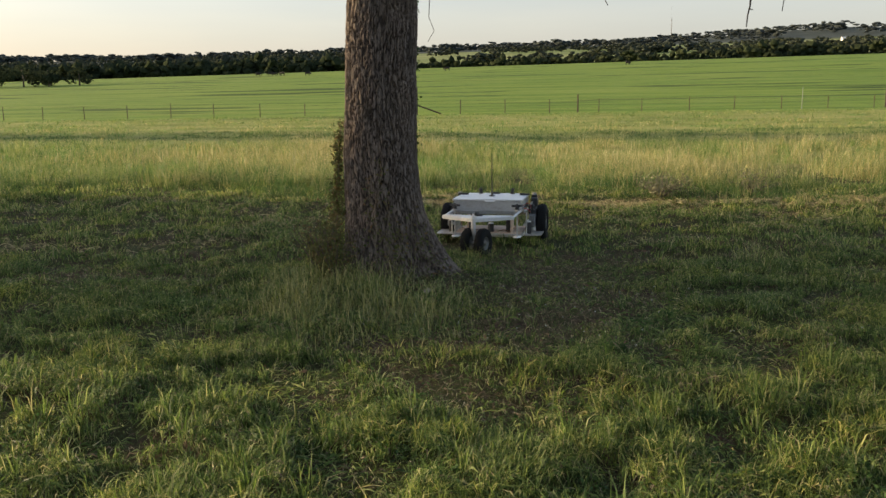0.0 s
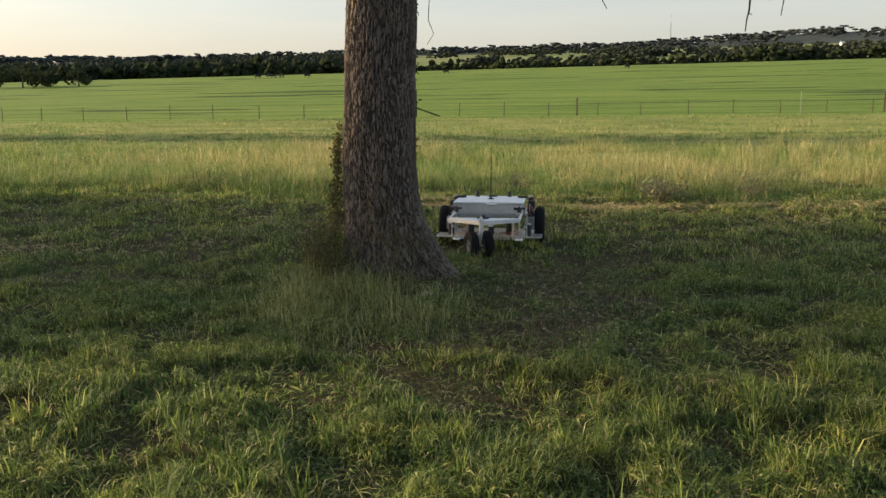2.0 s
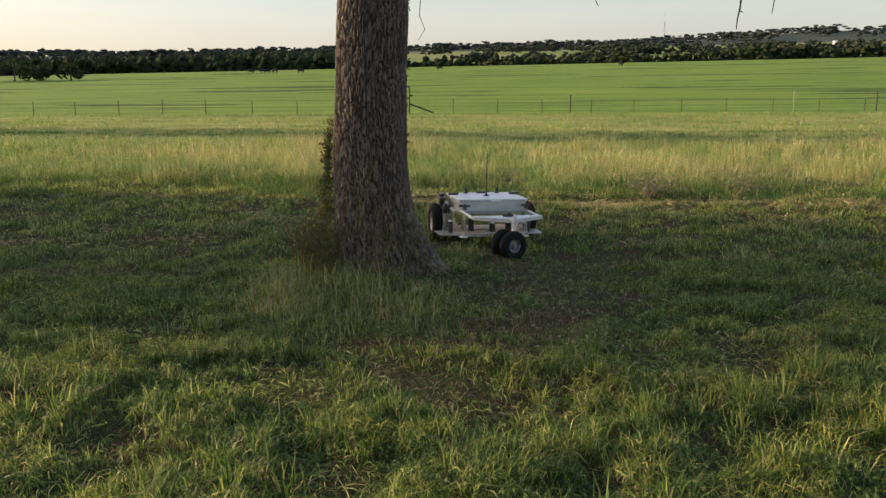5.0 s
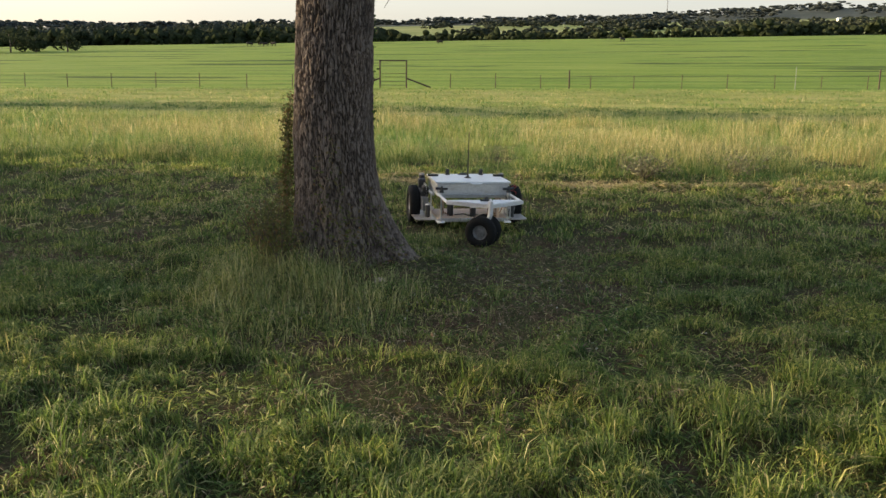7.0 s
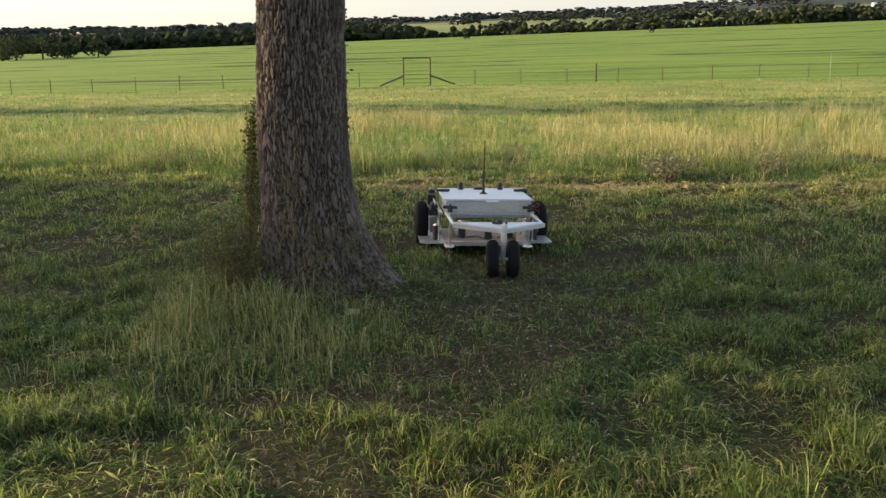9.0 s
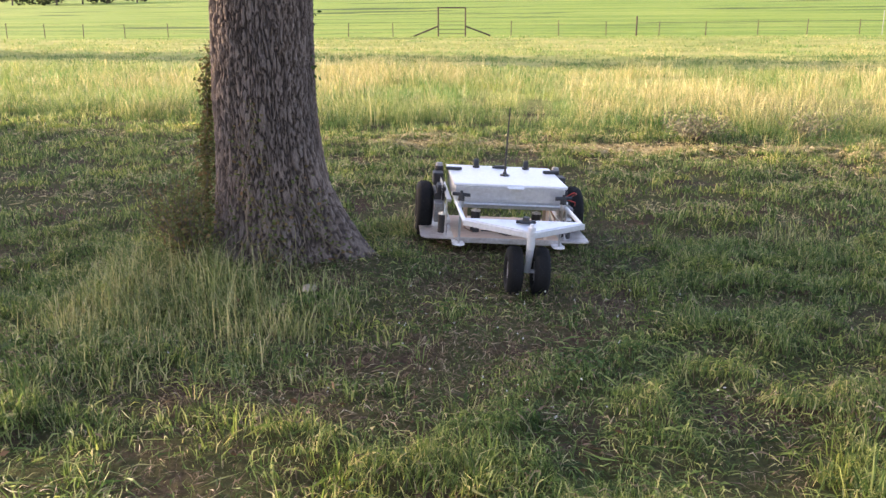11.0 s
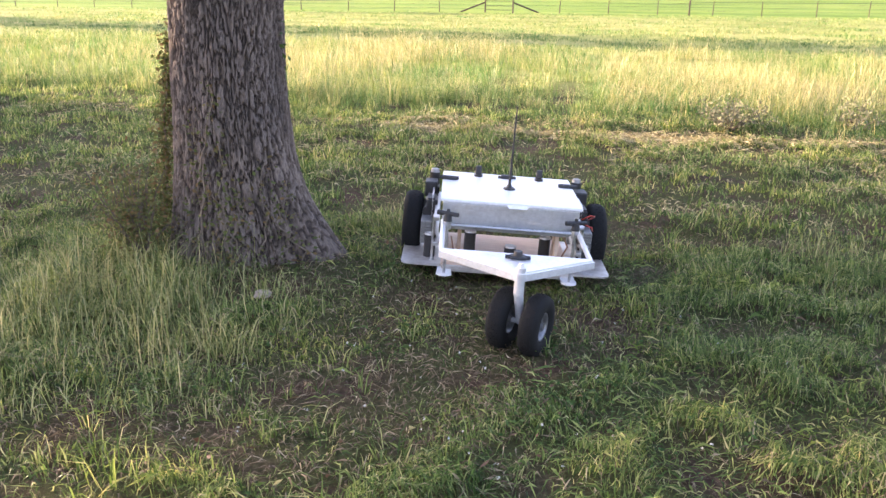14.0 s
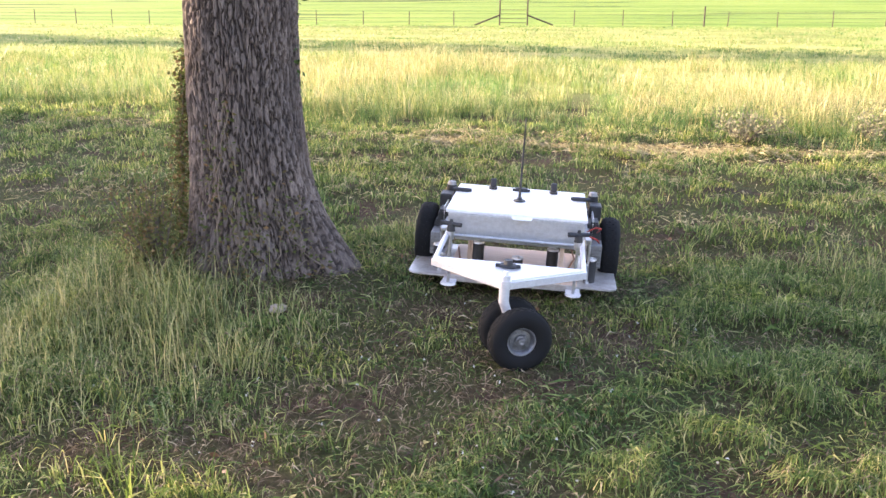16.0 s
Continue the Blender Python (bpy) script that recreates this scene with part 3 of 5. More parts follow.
def build_mower():
    bot = tagged(new("robot_mower"), "homemade robot mower of aluminium plate with a white lidded box", "robot mower")
    deck = bmesh.new()
    slab(deck, rounded(-0.541, -0.285, 0.541, 0.33, 0.05), 0.098, 0.106)
    deck = part("deck_plate", deck, DECK, bot, "scuffed bare aluminium deck plate with rounded corners")
    bm = bmesh.new()
    slab(bm, rounded(-0.335, -0.30, 0.335, 0.30, 0.02), 0.110, 0.120)
    part("deck_panel", bm, PLY, bot, "pale tan plywood panel")
    bm = bmesh.new()
    box(bm, (-0.33, -0.312, 0.084), (0.33, -0.301, 0.118), 0.003)
    part("front_lip", bm, DECK, bot)
    # electronics box
    bm = bmesh.new()
    box(bm, (-0.345, -0.302, 0.335), (0.345, 0.345, 0.446), 0.006)
    part("box_body", bm, ALU, bot, "smeared aluminium box body")
    bm = bmesh.new()
    box(bm, (-0.357, -0.316, 0.448), (0.357, 0.356, 0.466), 0.005)
    lid = part("box_lid", bm, WHITE, bot, "white painted lid")
    bm = bmesh.new()
    slab(bm, [(-0.055, 0.0), (-0.045, -0.022), (0.045, -0.022), (0.055, 0.0)], 0.0, 0.006)
    tab = part("latch_tab", bm, WHITE, lid)
    tab.matrix_basis = pose(0.03, -0.312, 0.452, 38, 0, 0)
    for s in (-0.17, 0.17):
        bm = bmesh.new()
        rod(bm, (0, 0, 0), (0, 0, 0.012), 0.024, seg=14)
        box(bm, (-0.017, -0.013, 0.010), (0.017, 0.013, 0.06), 0.007)
        c = part("lid_sensor", bm, BLACK, lid, "small upright black sensor")
        c.matrix_basis = pose(s + 0.01, 0.27, 0.466)
    bm = bmesh.new()
    box(bm, (-0.035, 0.245, 0.466), (0.035, 0.285, 0.486), 0.008)
    rod(bm, (-0.05, 0.265, 0.472), (0.05, 0.265, 0.472), 0.008)
    part("lid_connector", bm, BLACK, lid)
    for s in (-1, 1):
        bm = bmesh.new()
        box(bm, (-0.045, -0.012, 0.0), (0.045, 0.012, 0.022), 0.008)
        rod(bm, (-0.05, 0, 0.012), (0.055, 0, 0.012), 0.010)
        c = part("lid_clamp", bm, BLACK, lid, "black toggle clamp")
        c.matrix_basis = pose(s * 0.325, 0.13, 0.466, 0, 0, 4 * s)
    bm = bmesh.new()
    rod(bm, (0, 0, 0.466), (0, 0, 0.474), 0.034, 0.030, 20)
    rod(bm, (0, 0, 0.474), (0, 0, 0.492), 0.018, 0.010, 14)
    base = part("antenna_base", bm, BLACK, bot, "round black antenna foot")
    bm = bmesh.new()
    rod(bm, (0, 0, 0.49), (0.0, 0.0, 0.60), 0.008, 0.006)
    rod(bm, (0, 0, 0.60), (0.001, -0.014, 0.909), 0.006, 0.0042)
    part("antenna_whip", bm, BLACK, base, "black whip antenna")
    # side rails that carry the box and the wheels
    for s in (-1, 1):
        for y in (-0.20, 0.05, 0.30):
            bm = bmesh.new()
            rod(bm, (s * 0.385, y, 0.105), (s * 0.385, y, 0.345), 0.007)
            rod(bm, (s * 0.385, y, 0.105), (s * 0.385, y, 0.115), 0.014, seg=6)
            part("standoff", bm, STEEL, bot)
        for z in (0.20, 0.335):
            bm = bmesh.new()
            box(bm, (s * 0.372 - 0.014, -0.235, z - 0.010), (s * 0.372 + 0.014, 0.345, z + 0.010), 0.003)
            part("side_rail", bm, STEEL, bot)
        bm = bmesh.new()
        box(bm, (min(s * 0.398, s * 0.406), 0.02, 0.11), (max(s * 0.398, s * 0.406), 0.33, 0.40), 0.002)
        part("motor_plate", bm, ALU, bot)
        bm = bmesh.new()
        rod(bm, (s * 0.40, 0.19, 0.185), (s * 0.49, 0.19, 0.185), 0.013)
        part("axle", bm, STEEL, bot)
        bm = bmesh.new()
        box(bm, (s * 0.405 - 0.032, 0.28, 0.30), (s * 0.405 + 0.032, 0.40, 0.385), 0.008)
        rod(bm, (s * 0.405, 0.36, 0.38), (s * 0.405, 0.36, 0.455), 0.030, seg=18)
        rod(bm, (s * 0.405, 0.30, 0.34), (s * 0.405, 0.10, 0.34), 0.028, seg=16)
        box(bm, (s * 0.405 - 0.03, 0.02, 0.31), (s * 0.405 + 0.03, 0.13, 0.37), 0.006)
        rod(bm, (s * 0.418, 0.02, 0.30), (s * 0.418, 0.30, 0.30), 0.036, seg=16)
        box(bm, (s * 0.418 - 0.034, 0.20, 0.345), (s * 0.418 + 0.034, 0.31, 0.43), 0.008)
        gm = part("drive_motor", bm, BLACK, bot, "black upright gear motor", False)
        bm = bmesh.new()
        rod(bm, (s * 0.405, 0.36, 0.455), (s * 0.405, 0.36, 0.474), 0.026, 0.022, 18)
        part("motor_cap", bm, CAP, gm, "silver end cap")
        bm = bmesh.new()
        box(bm, (s * 0.41 - 0.02, 0.02, 0.372), (s * 0.41 + 0.02, 0.14, 0.380), 0.002)
        part("bracket", bm, BLACK, bot)
        bm = bmesh.new()
        box(bm, (s * 0.425 - 0.03, -0.10, 0.16), (s * 0.425 + 0.03, 0.07, 0.285), 0.006)
        for q in range(6):
            box(bm, (s * 0.425 - 0.026, -0.108, 0.17 + 0.018 * q), (s * 0.425 + 0.026, -0.101, 0.178 + 0.018 * q))
        part("motor_controller", bm, CAP, bot, "grey finned motor controller")
        # lift screws with black T handles and round feet
        bm = bmesh.new()
        rod(bm, (s * 0.315, -0.395, 0.10), (s * 0.315, -0.405, 0.40), 0.008)
        rod(bm, (s * 0.315, -0.405, 0.335), (s * 0.315, -0.405, 0.375), 0.018, seg=12)
        part("lift_screw", bm, STEEL, bot)
        bm = bmesh.new()
        rod(bm, (s * 0.315, -0.385, 0.092), (s * 0.315, -0.385, 0.104), 0.040, 0.038, 20)
        box(bm, (s * 0.315 - 0.036, -0.385, 0.090), (s * 0.315 + 0.036, -0.27, 0.097), 0.001)
        part("skid_foot", bm, FRAME, bot, "small round skid foot")
        bm = bmesh.new()
        rod(bm, (s * 0.315, -0.405, 0.375), (s * 0.315, -0.405, 0.412), 0.022, 0.017, 12)
        rod(bm, (s * 0.315 - 0.052, -0.405 - 0.018 * s, 0.412), (s * 0.315 + 0.052, -0.405 + 0.018 * s, 0.412), 0.0125, 0.0105)
        rod(bm, (s * 0.315, -0.405, 0.412), (s * 0.315, -0.405, 0.435), 0.010, 0.008)
        part("tee_handle", bm, BLACK, bot, "black T-shaped knob")
    # front frame: two arms, a gusset plate and the cross rod
    for s in (-1, 1):
        bm = bmesh.new()
        tube(bm, [(s * 0.338, -0.30, 0.345), (s * 0.336, -0.45, 0.352), (s * 0.334, -0.853, 0.350), (s * 0.312, -0.878, 0.350)], 0.0125, 10)
        part("frame_arm", bm, FRAME, bot, "whitish square frame arm", True)
        bm = bmesh.new()
        d = Vector((-s * 0.336, -0.26, 0)).normalized()
        n = Vector((d.y, -d.x, 0)) * 0.016
        a, b = Vector((s * 0.336, -0.868, 0)), Vector((0, -1.128, 0))
        slab(bm, [(p.x, p.y) for p in ((a - n, b - n, b + n, a + n) if s > 0 else (a + n, b + n, b - n, a - n))][::(1 if s < 0 else -1)], 0.334, 0.364)
        bmesh.ops.recalc_face_normals(bm, faces=bm.faces)
        part("nose_bar", bm, FRAME, bot)
    bm = bmesh.new()
    slab(bm, [(-0.325, -0.855), (0.325, -0.855), (0.335, -0.872), (0.03, -1.105), (-0.03, -1.105), (-0.335, -0.872)][::-1], 0.3645, 0.3695)
    bmesh.ops.recalc_face_normals(bm, faces=bm.faces)
    part("gusset_plate", bm, FRAME, bot, "flat white triangular gusset plate")
    bm = bmesh.new()
    box(bm, (-0.035, -0.955, 0.370), (0.035, -0.905, 0.385), 0.006)
    rod(bm, (-0.055, -0.93, 0.377), (0.055, -0.93, 0.377), 0.009)
    rod(bm, (0, -0.93, 0.380), (0, -0.93, 0.405), 0.022, 0.018, 14)
    part("nose_sensor", bm, BLACK, bot, "small black sensor block")
    bm = bmesh.new()
    rod(bm, (-0.30, -0.395, 0.352), (0.30, -0.395, 0.352), 0.009)
    part("cross_rod", bm, STEEL, bot, "polished cross rod")
    bm = bmesh.new()
    box(bm, (-0.30, -0.33, 0.315), (0.30, -0.30, 0.333), 0.003)
    part("cross_bar", bm, STEEL, bot)
    # blade motors standing on the deck
    for x, y, h in ((-0.19, -0.14, 0.145), (0.02, -0.20, 0.095), (0.20, -0.16, 0.145), (-0.40, -0.14, 0.115), (0.40, -0.17, 0.115)):
        bm = bmesh.new()
        rod(bm, (x, y, 0.12 if abs(x) < 0.33 else 0.106), (x, y, 0.11 + h), 0.030, seg=20)
        mo = part("blade_motor", bm, BLACK, bot, "black cylindrical blade motor", False)
        bm = bmesh.new()
        rod(bm, (x, y, 0.11 + h), (x, y, 0.118 + h), 0.031, 0.029, 20)
        rod(bm, (x, y, 0.118 + h), (x, y, 0.124 + h), 0.012, 0.010, 10)
        part("motor_ring", bm, STEEL, mo, "silver end ring")
    bm = bmesh.new()
    box(bm, (0.235, -0.30, 0.12), (0.255, -0.18, 0.33), 0.002)
    part("inner_bracket", bm, PLY, bot)
    bm = bmesh.new()
    box(bm, (-0.255, -0.05, 0.12), (-0.235, 0.05, 0.33), 0.002)
    part("inner_bracket", bm, PLY, bot)
    for pts, m_, r in (([(0.36, -0.28, 0.40), (0.40, -0.30, 0.43), (0.43, -0.24, 0.41), (0.42, -0.12, 0.36)], RED, 0.004), ([(0.36, -0.27, 0.38), (0.41, -0.31, 0.37), (0.43, -0.22, 0.33)], RED, 0.004),
                       ([(-0.15, -0.16, 0.13), (-0.08, -0.24, 0.15), (0.0, -0.26, 0.13), (0.06, -0.22, 0.14)], WIRE, 0.005), ([(0.21, -0.2, 0.14), (0.27, -0.27, 0.17), (0.31, -0.24, 0.24), (0.28, -0.12, 0.30)], COPPER, 0.005),
                       ([(-0.21, -0.2, 0.13), (-0.27, -0.26, 0.17), (-0.29, -0.2, 0.24)], COPPER, 0.004), ([(0.1, -0.18, 0.13), (0.16, -0.25, 0.15), (0.24, -0.26, 0.13)], COPPER, 0.004)):
        bm = bmesh.new()
        tube(bm, pts, r, 6)
        part("cable", bm, m_, bot, smooth=True)
    rear = [wheel("rear_tyre", 0.187, 0.105, 0.098, bot, pose(s * 0.507, 0.19, 0.185)) for s in (-1, 1)]
    # nose caster: it swivels on the kingpin
    bm = bmesh.new()
    rod(bm, (0, 0, -0.085), (0, 0, 0.035), 0.022, seg=18)
    rod(bm, (0, 0, -0.02), (0, 0, 0.012), 0.028, seg=18)
    rod(bm, (0, 0, 0.035), (0, 0, 0.052), 0.013, 0.010, 6)
    rod(bm, (0, 0, -0.08), (0, 0.055, -0.225), 0.021, 0.018, 14)
    rod(bm, (-0.085, 0.06, -0.225), (0.085, 0.06, -0.225), 0.011)
    caster = part("caster_fork", bm, FRAME, bot, "white kingpin and caster leg", False)
    caster.matrix_basis = pose(0, -1.128, 0.36)
    front = [wheel("caster_tyre", 0.135, 0.085, 0.060, caster, pose(s * 0.073, 0.06, -0.225)) for s in (-1, 1)]
    return bot, rear, caster, front


MOWER, REAR, CASTER, FRONT = build_mower()


# ---- fence, gate frame ----
FENCE_Y = 62.0
POST_X = [-45.5, -42.4, -39.3, -36.2, -33.1, -30.4, -27.7, -24.8, -21.8, -18.8, -15.8, -12.6, -9.5, -6.5, 1.3, 4.4, 7.5, 10.9, 13.9, 17.2, 20.3, 23.6, 26.8, 30.0, 33.2, 36.4, 39.6, 42.8]


def build_fence():
    fence = tagged(new("wire_fence"), "rusty steel post and wire pasture fence", "fence")

    def gz(x):
        return float(ground_z(x, FENCE_Y))
    for i, x in enumerate(POST_X):
        lean = 0.03 * math.sin(i * 2.3)
        bm = bmesh.new()
        z = gz(x)
        rod(bm, (x, FENCE_Y, z - 0.2), (x + lean, FENCE_Y, z + 0.95 + 0.06 * math.sin(i * 5.1)), 0.03, 0.026, 8)
        part("post", bm, POST, fence)
    for x, h in ((9.45, 1.25), (30.8, 1.35)):
        bm = bmesh.new()
        rod(bm, (x, FENCE_Y, gz(x) - 0.2), (x, FENCE_Y, gz(x) + h), 0.055, 0.05, 10)
        part("corner_post", bm, POST, fence)
    bm = bmesh.new()
    rod(bm, (24.6, FENCE_Y - 1, gz(24.6) - 0.2), (24.6, FENCE_Y - 1, gz(24.6) + 1.5), 0.022, 0.02, 8)
    part("marker_post", bm, POST_PALE, fence, "pale marker post")
    for h in (0.28, 0.52, 0.74, 0.92):
        for a, b in ((0, 14), (14, len(POST_X))):
            xs = POST_X[a:b] + ([-3.5] if a == 0 else [])
            xs = xs if a == 0 else [-1.7] + xs
            bm = bmesh.new()
            tube(bm, [(x, FENCE_Y - 0.04, gz(x) + h) for x in xs], 0.004, 4)
            part("wire", bm, POST, fence)
    gate = tagged(new("gate_frame"), "tall rusty pipe gate frame with slanting braces", "gate")
    for x in (-3.5, -1.7):
        bm = bmesh.new()
        rod(bm, (x, FENCE_Y, gz(x) - 0.3), (x, FENCE_Y, gz(x) + 1.86), 0.05, seg=10)
        part("upright", bm, POST, gate)
    bm = bmesh.new()
    rod(bm, (-3.55, FENCE_Y, gz(-2.6) + 1.84), (-1.65, FENCE_Y, gz(-2.6) + 1.84), 0.045, seg=10)
    part("top_bar", bm, POST, gate)
    for x, s in ((-3.5, -1), (-1.7, 1)):
        bm = bmesh.new()
        rod(bm, (x, FENCE_Y, gz(x) + 0.68), (x + s * 1.65, FENCE_Y, gz(x + s * 1.65) + 0.03), 0.05, seg=10)
        part("brace", bm, POST, gate)
    for h in (0.2, 0.45, 0.75, 1.0):
        bm = bmesh.new()
        rod(bm, (-3.45, FENCE_Y, gz(-3) + h), (-1.75, FENCE_Y, gz(-3) + h), 0.014, seg=6)
        part("gate_rail", bm, POST, gate)


build_fence()


# ---- far trees, cattle, mast ----
def unit_lump():
    bm = bmesh.new()
    bmesh.ops.create_icosphere(bm, subdivisions=1, radius=1.0)
    v = np.array([tuple(x.co) for x in bm.verts])
    f = np.array([[x.index for x in p.verts] for p in bm.faces])
    bm.free()
    return v, f


LUMP_V, LUMP_F = unit_lump()


def far_tree_cards(x, y, h, w, n, g, size):
    """Leaf clumps of one far tree: a lumpy crown that reaches near the ground."""
    z = float(ground_z(x, y))
    k = g.integers(5, 9)
    c, facing = [], []
    for _ in range(k):
        a, s = g.random() * 2 * math.pi, 0.55 * math.sqrt(g.random())
        o = np.array((x + w * s * math.cos(a), y + w * s * math.sin(a), z + h * (0.28 + 0.5 * g.random())))
        d = g.normal(size=(n // k, 3))
        d /= np.linalg.norm(d, axis=1)[:, None]
        c.append(o + d * (0.75 + 0.3 * g.random((n // k, 1))) * np.array((w * 0.30, w * 0.30, h * 0.23)))
        facing.append(d)
    return cards(np.concatenate(c), size, 1.0, 1.2, g, np.concatenate(facing))


def woods(name, spots, lumps, n, size, material, label, seed, broad=0.115):
    """Far trees: uneven leaf masses, each with loose leaf clumps round its outline."""
    g = np.random.default_rng(seed)
    vs, fs, k = [], [], 0
    for x, y, h, w in spots(g):
        z = float(ground_z(x, y))
        for j in range(lumps):
            a, s = g.random() * 2 * math.pi, 0.52 * math.sqrt(g.random())
            up = 0.16 + 0.74 * g.random() * math.sqrt(1 - 2.6 * s * s)
            r = np.array((w * broad, w * broad, h * 0.13)) * (0.6 + 0.8 * g.random())
            o = np.array((x + w * s * math.cos(a), y + w * s * math.sin(a), z + h * up))
            v = o + LUMP_V * r * (1 + 0.25 * g.normal(size=(len(LUMP_V), 1)))
            vs.append(v)
            fs.append(LUMP_F + k)
            k += len(v)
            d = g.normal(size=(n, 3))
            d[:, 2] = np.abs(d[:, 2])
            d /= np.linalg.norm(d, axis=1)[:, None]
            v, f = cards(o + d * r * (1.0 + 0.18 * g.random((n, 1))), size, 1.0, 1.2, g, d)
            vs.append(v)
            fs += [f[:, :3] + k, f[:, (0, 2, 3)] + k]
            k += len(v)
    me = mesh_of(name, np.concatenate(vs), np.concatenate(fs), material)
    tagged(new(name, me), label, "trees", kind="stuff")


def hedge_spots(g):
    x = -260.0
    while x < 300:
        for _ in range(2):
            h = 4.7 + 2.0 * g.random() + (2.6 if x < -15 else 0.0) + (2.0 if x > 110 else 0)
            yield x + g.normal(0, 2), 322 + 26 * g.random(), h, h * (1.15 + 0.4 * g.random())
        x += 2.9


def forest_spots(g):
    for _ in range(480):
        y = 350 + 650 * g.random() ** 1.4
        x = -0.62 * y + (0.60 * y + (0 if y < 600 else -30)) * g.random()
        if x > -60 and y > 380:
            continue
        h = 8.5 + 4 * g.random()
        yield x, y, h, h * (0.9 + 0.4 * g.random())


def mid_spots(g):
    for y0, x0, x1, n in ((640, 10, 150, 26), (820, 140, 420, 60), (1050, -20, 260, 30), (1250, 60, 620, 90), (700, 200, 360, 40)):
        for _ in range(n):
            h = 6 + 3 * g.random()
            yield x0 + (x1 - x0) * g.random(), y0 + g.normal(0, 14), h, h * 1.9


def ridge_spots(g):
    for _ in range(620):
        y = 1700 + 1100 * g.random()
        x = -0.6 * y + 1.2 * y * g.random()
        yield x, y, 12 + 6 * g.random(), 45 + 30 * g.random()


woods("hedgerow_trees", hedge_spots, 17, 2, 0.4, WOODS, "dark green line of bushy trees behind the hay field", 11)
woods("woodland", forest_spots, 14, 2, 0.6, HAZED_SLOPE_WOODS, "dense dark green woodland on the far slope", 12)
woods("distant_trees", mid_spots, 15, 1, 0.8, HAZED_SLOPE_WOODS, "scattered tree belts between distant fields", 13)
woods("ridge_woods", ridge_spots, 11, 1, 2.0, HAZED_RIDGE_WOODS, "hazy blue-green woods on the horizon ridge", 14, 0.09)


def field_tree(x, y, h, w, seed):
    g = np.random.default_rng(seed)
    z = float(ground_z(x, y))
    tree = tagged(new("field_tree"), "dark bushy tree at the edge of the hay field", "tree", "trees at the field edge")
    bm = bmesh.new()
    tube(bm, [(x, y, z - 0.2), (x + 0.1, y, z + h * 0.3), (x - 0.1, y, z + h * 0.7)], (0.22, 0.08), 7)
    tube(bm, [(x, y, z + h * 0.2), (x + w * 0.2, y, z + h * 0.5)], (0.12, 0.05), 6)
    part("trunk", bm, TWIG, tree)
    v, f = far_tree_cards(x, y, h, w, 420, g, 0.5)
    v[:, 2] -= h * 0.10
    crown = new("crown", mesh_of("crown", v, f, WOODS))
    crown.parent = tree


for i, (x, y, h, w) in enumerate(((-97, 196, 5.2, 5.5), (-93, 200, 5.6, 6), (-89.5, 205, 5.0, 5), (-86.5, 198, 4.4, 4.5), (-101, 204, 5.5, 6), (-80.5, 200, 4.6, 5), (-106, 210, 5.5, 6), (-112, 205, 5.0, 6))):
    field_tree(x, y, h, w, 60 + i)


def cow(x, y, a, s=1.0):
    z = float(ground_z(x, y))
    c = tagged(new("cow"), "dark cow grazing in the far hay field", "cow", "cattle in the field")
    bm = bmesh.new()
    box(bm, (-0.75, -0.26, 0.65), (0.75, 0.26, 1.32), 0.16)
    part("body", bm, HIDE, c)
    bm = bmesh.new()
    box(bm, (-0.14, -0.13, -0.28), (0.14, 0.13, 0.28), 0.07, pose(1.05, 0, 0.72, 0, 25, 0))
    rod(bm, (0.66, 0, 1.15), (1.0, 0, 0.86), 0.17, 0.12)
    part("head", bm, HIDE, c)
    for lx in (-0.58, 0.55):
        for ly in (-0.17, 0.17):
            bm = bmesh.new()
            rod(bm, (lx, ly, 0), (lx, ly, 0.75), 0.06, 0.1, 8)
            part("leg", bm, HIDE, c)
    c.matrix_basis = pose(x, y, z, 0, 0, a) @ Matrix.Scale(0.8 * s, 4)


for x, y, a in ((-46.4, 228, 20), (-43.6, 230, 190), (-42.0, 226, 10), (-40.4, 229, 160), (-33.0, 222, 5), (1.5, 225, 175), (46.8, 226, 30)):
    cow(x, y, a)

mast = tagged(new("radio_mast"), "thin grey lattice radio mast on the horizon", "mast")
MX, MY = 636.0, 2500.0
mz = float(ground_z(MX, MY))
for s in ((-1.6, 0), (0.8, 1.4), (0.8, -1.4)):
    bm = bmesh.new()
    rod(bm, (MX + s[0], MY + s[1], mz - 2), (MX + s[0] * 0.5, MY + s[1] * 0.5, 208), 0.28, 0.2, 6)
    part("leg", bm, POST, mast)
for i in range(12):
    bm = bmesh.new()
    rod(bm, (MX - 1.4, MY, mz + 8 * i), (MX + 0.8, MY + 1, mz + 8 * i + 5), 0.15, seg=5)
    part("strut", bm, POST, mast)

barn = tagged(new("far_barn"), "small pale sheet-roofed barn among distant fields", "barn")
BX, BY = 560.0, 1250.0
bz = float(ground_z(BX, BY))
bm = bmesh.new()
box(bm, (BX - 6, BY - 3.5, bz - 1), (BX + 6, BY + 3.5, bz + 3.5))
part("wall", bm, BARN, barn)
bm = bmesh.new()
slab(bm, [(-4, 0), (4, 0), (0, 2)], -6.6, 6.6)
part("roof", bm, BARN, barn).matrix_basis = Matrix.Translation((BX, BY, bz + 3.5)) @ Euler((radians(90), 0, radians(90))).to_matrix().to_4x4()


# ---- grass ----
def in_view(x, y, slack=0.6):
    """The fan of ground that the walk looks over."""
    return (np.abs(x - 0.03 * y + 0.12) < 0.60 * np.clip(y, 0, 1e9) + slack - 0.12) | ((x < 0) & (x > -0.78 * (y - 2.2) - 0.6) & (y > 3))


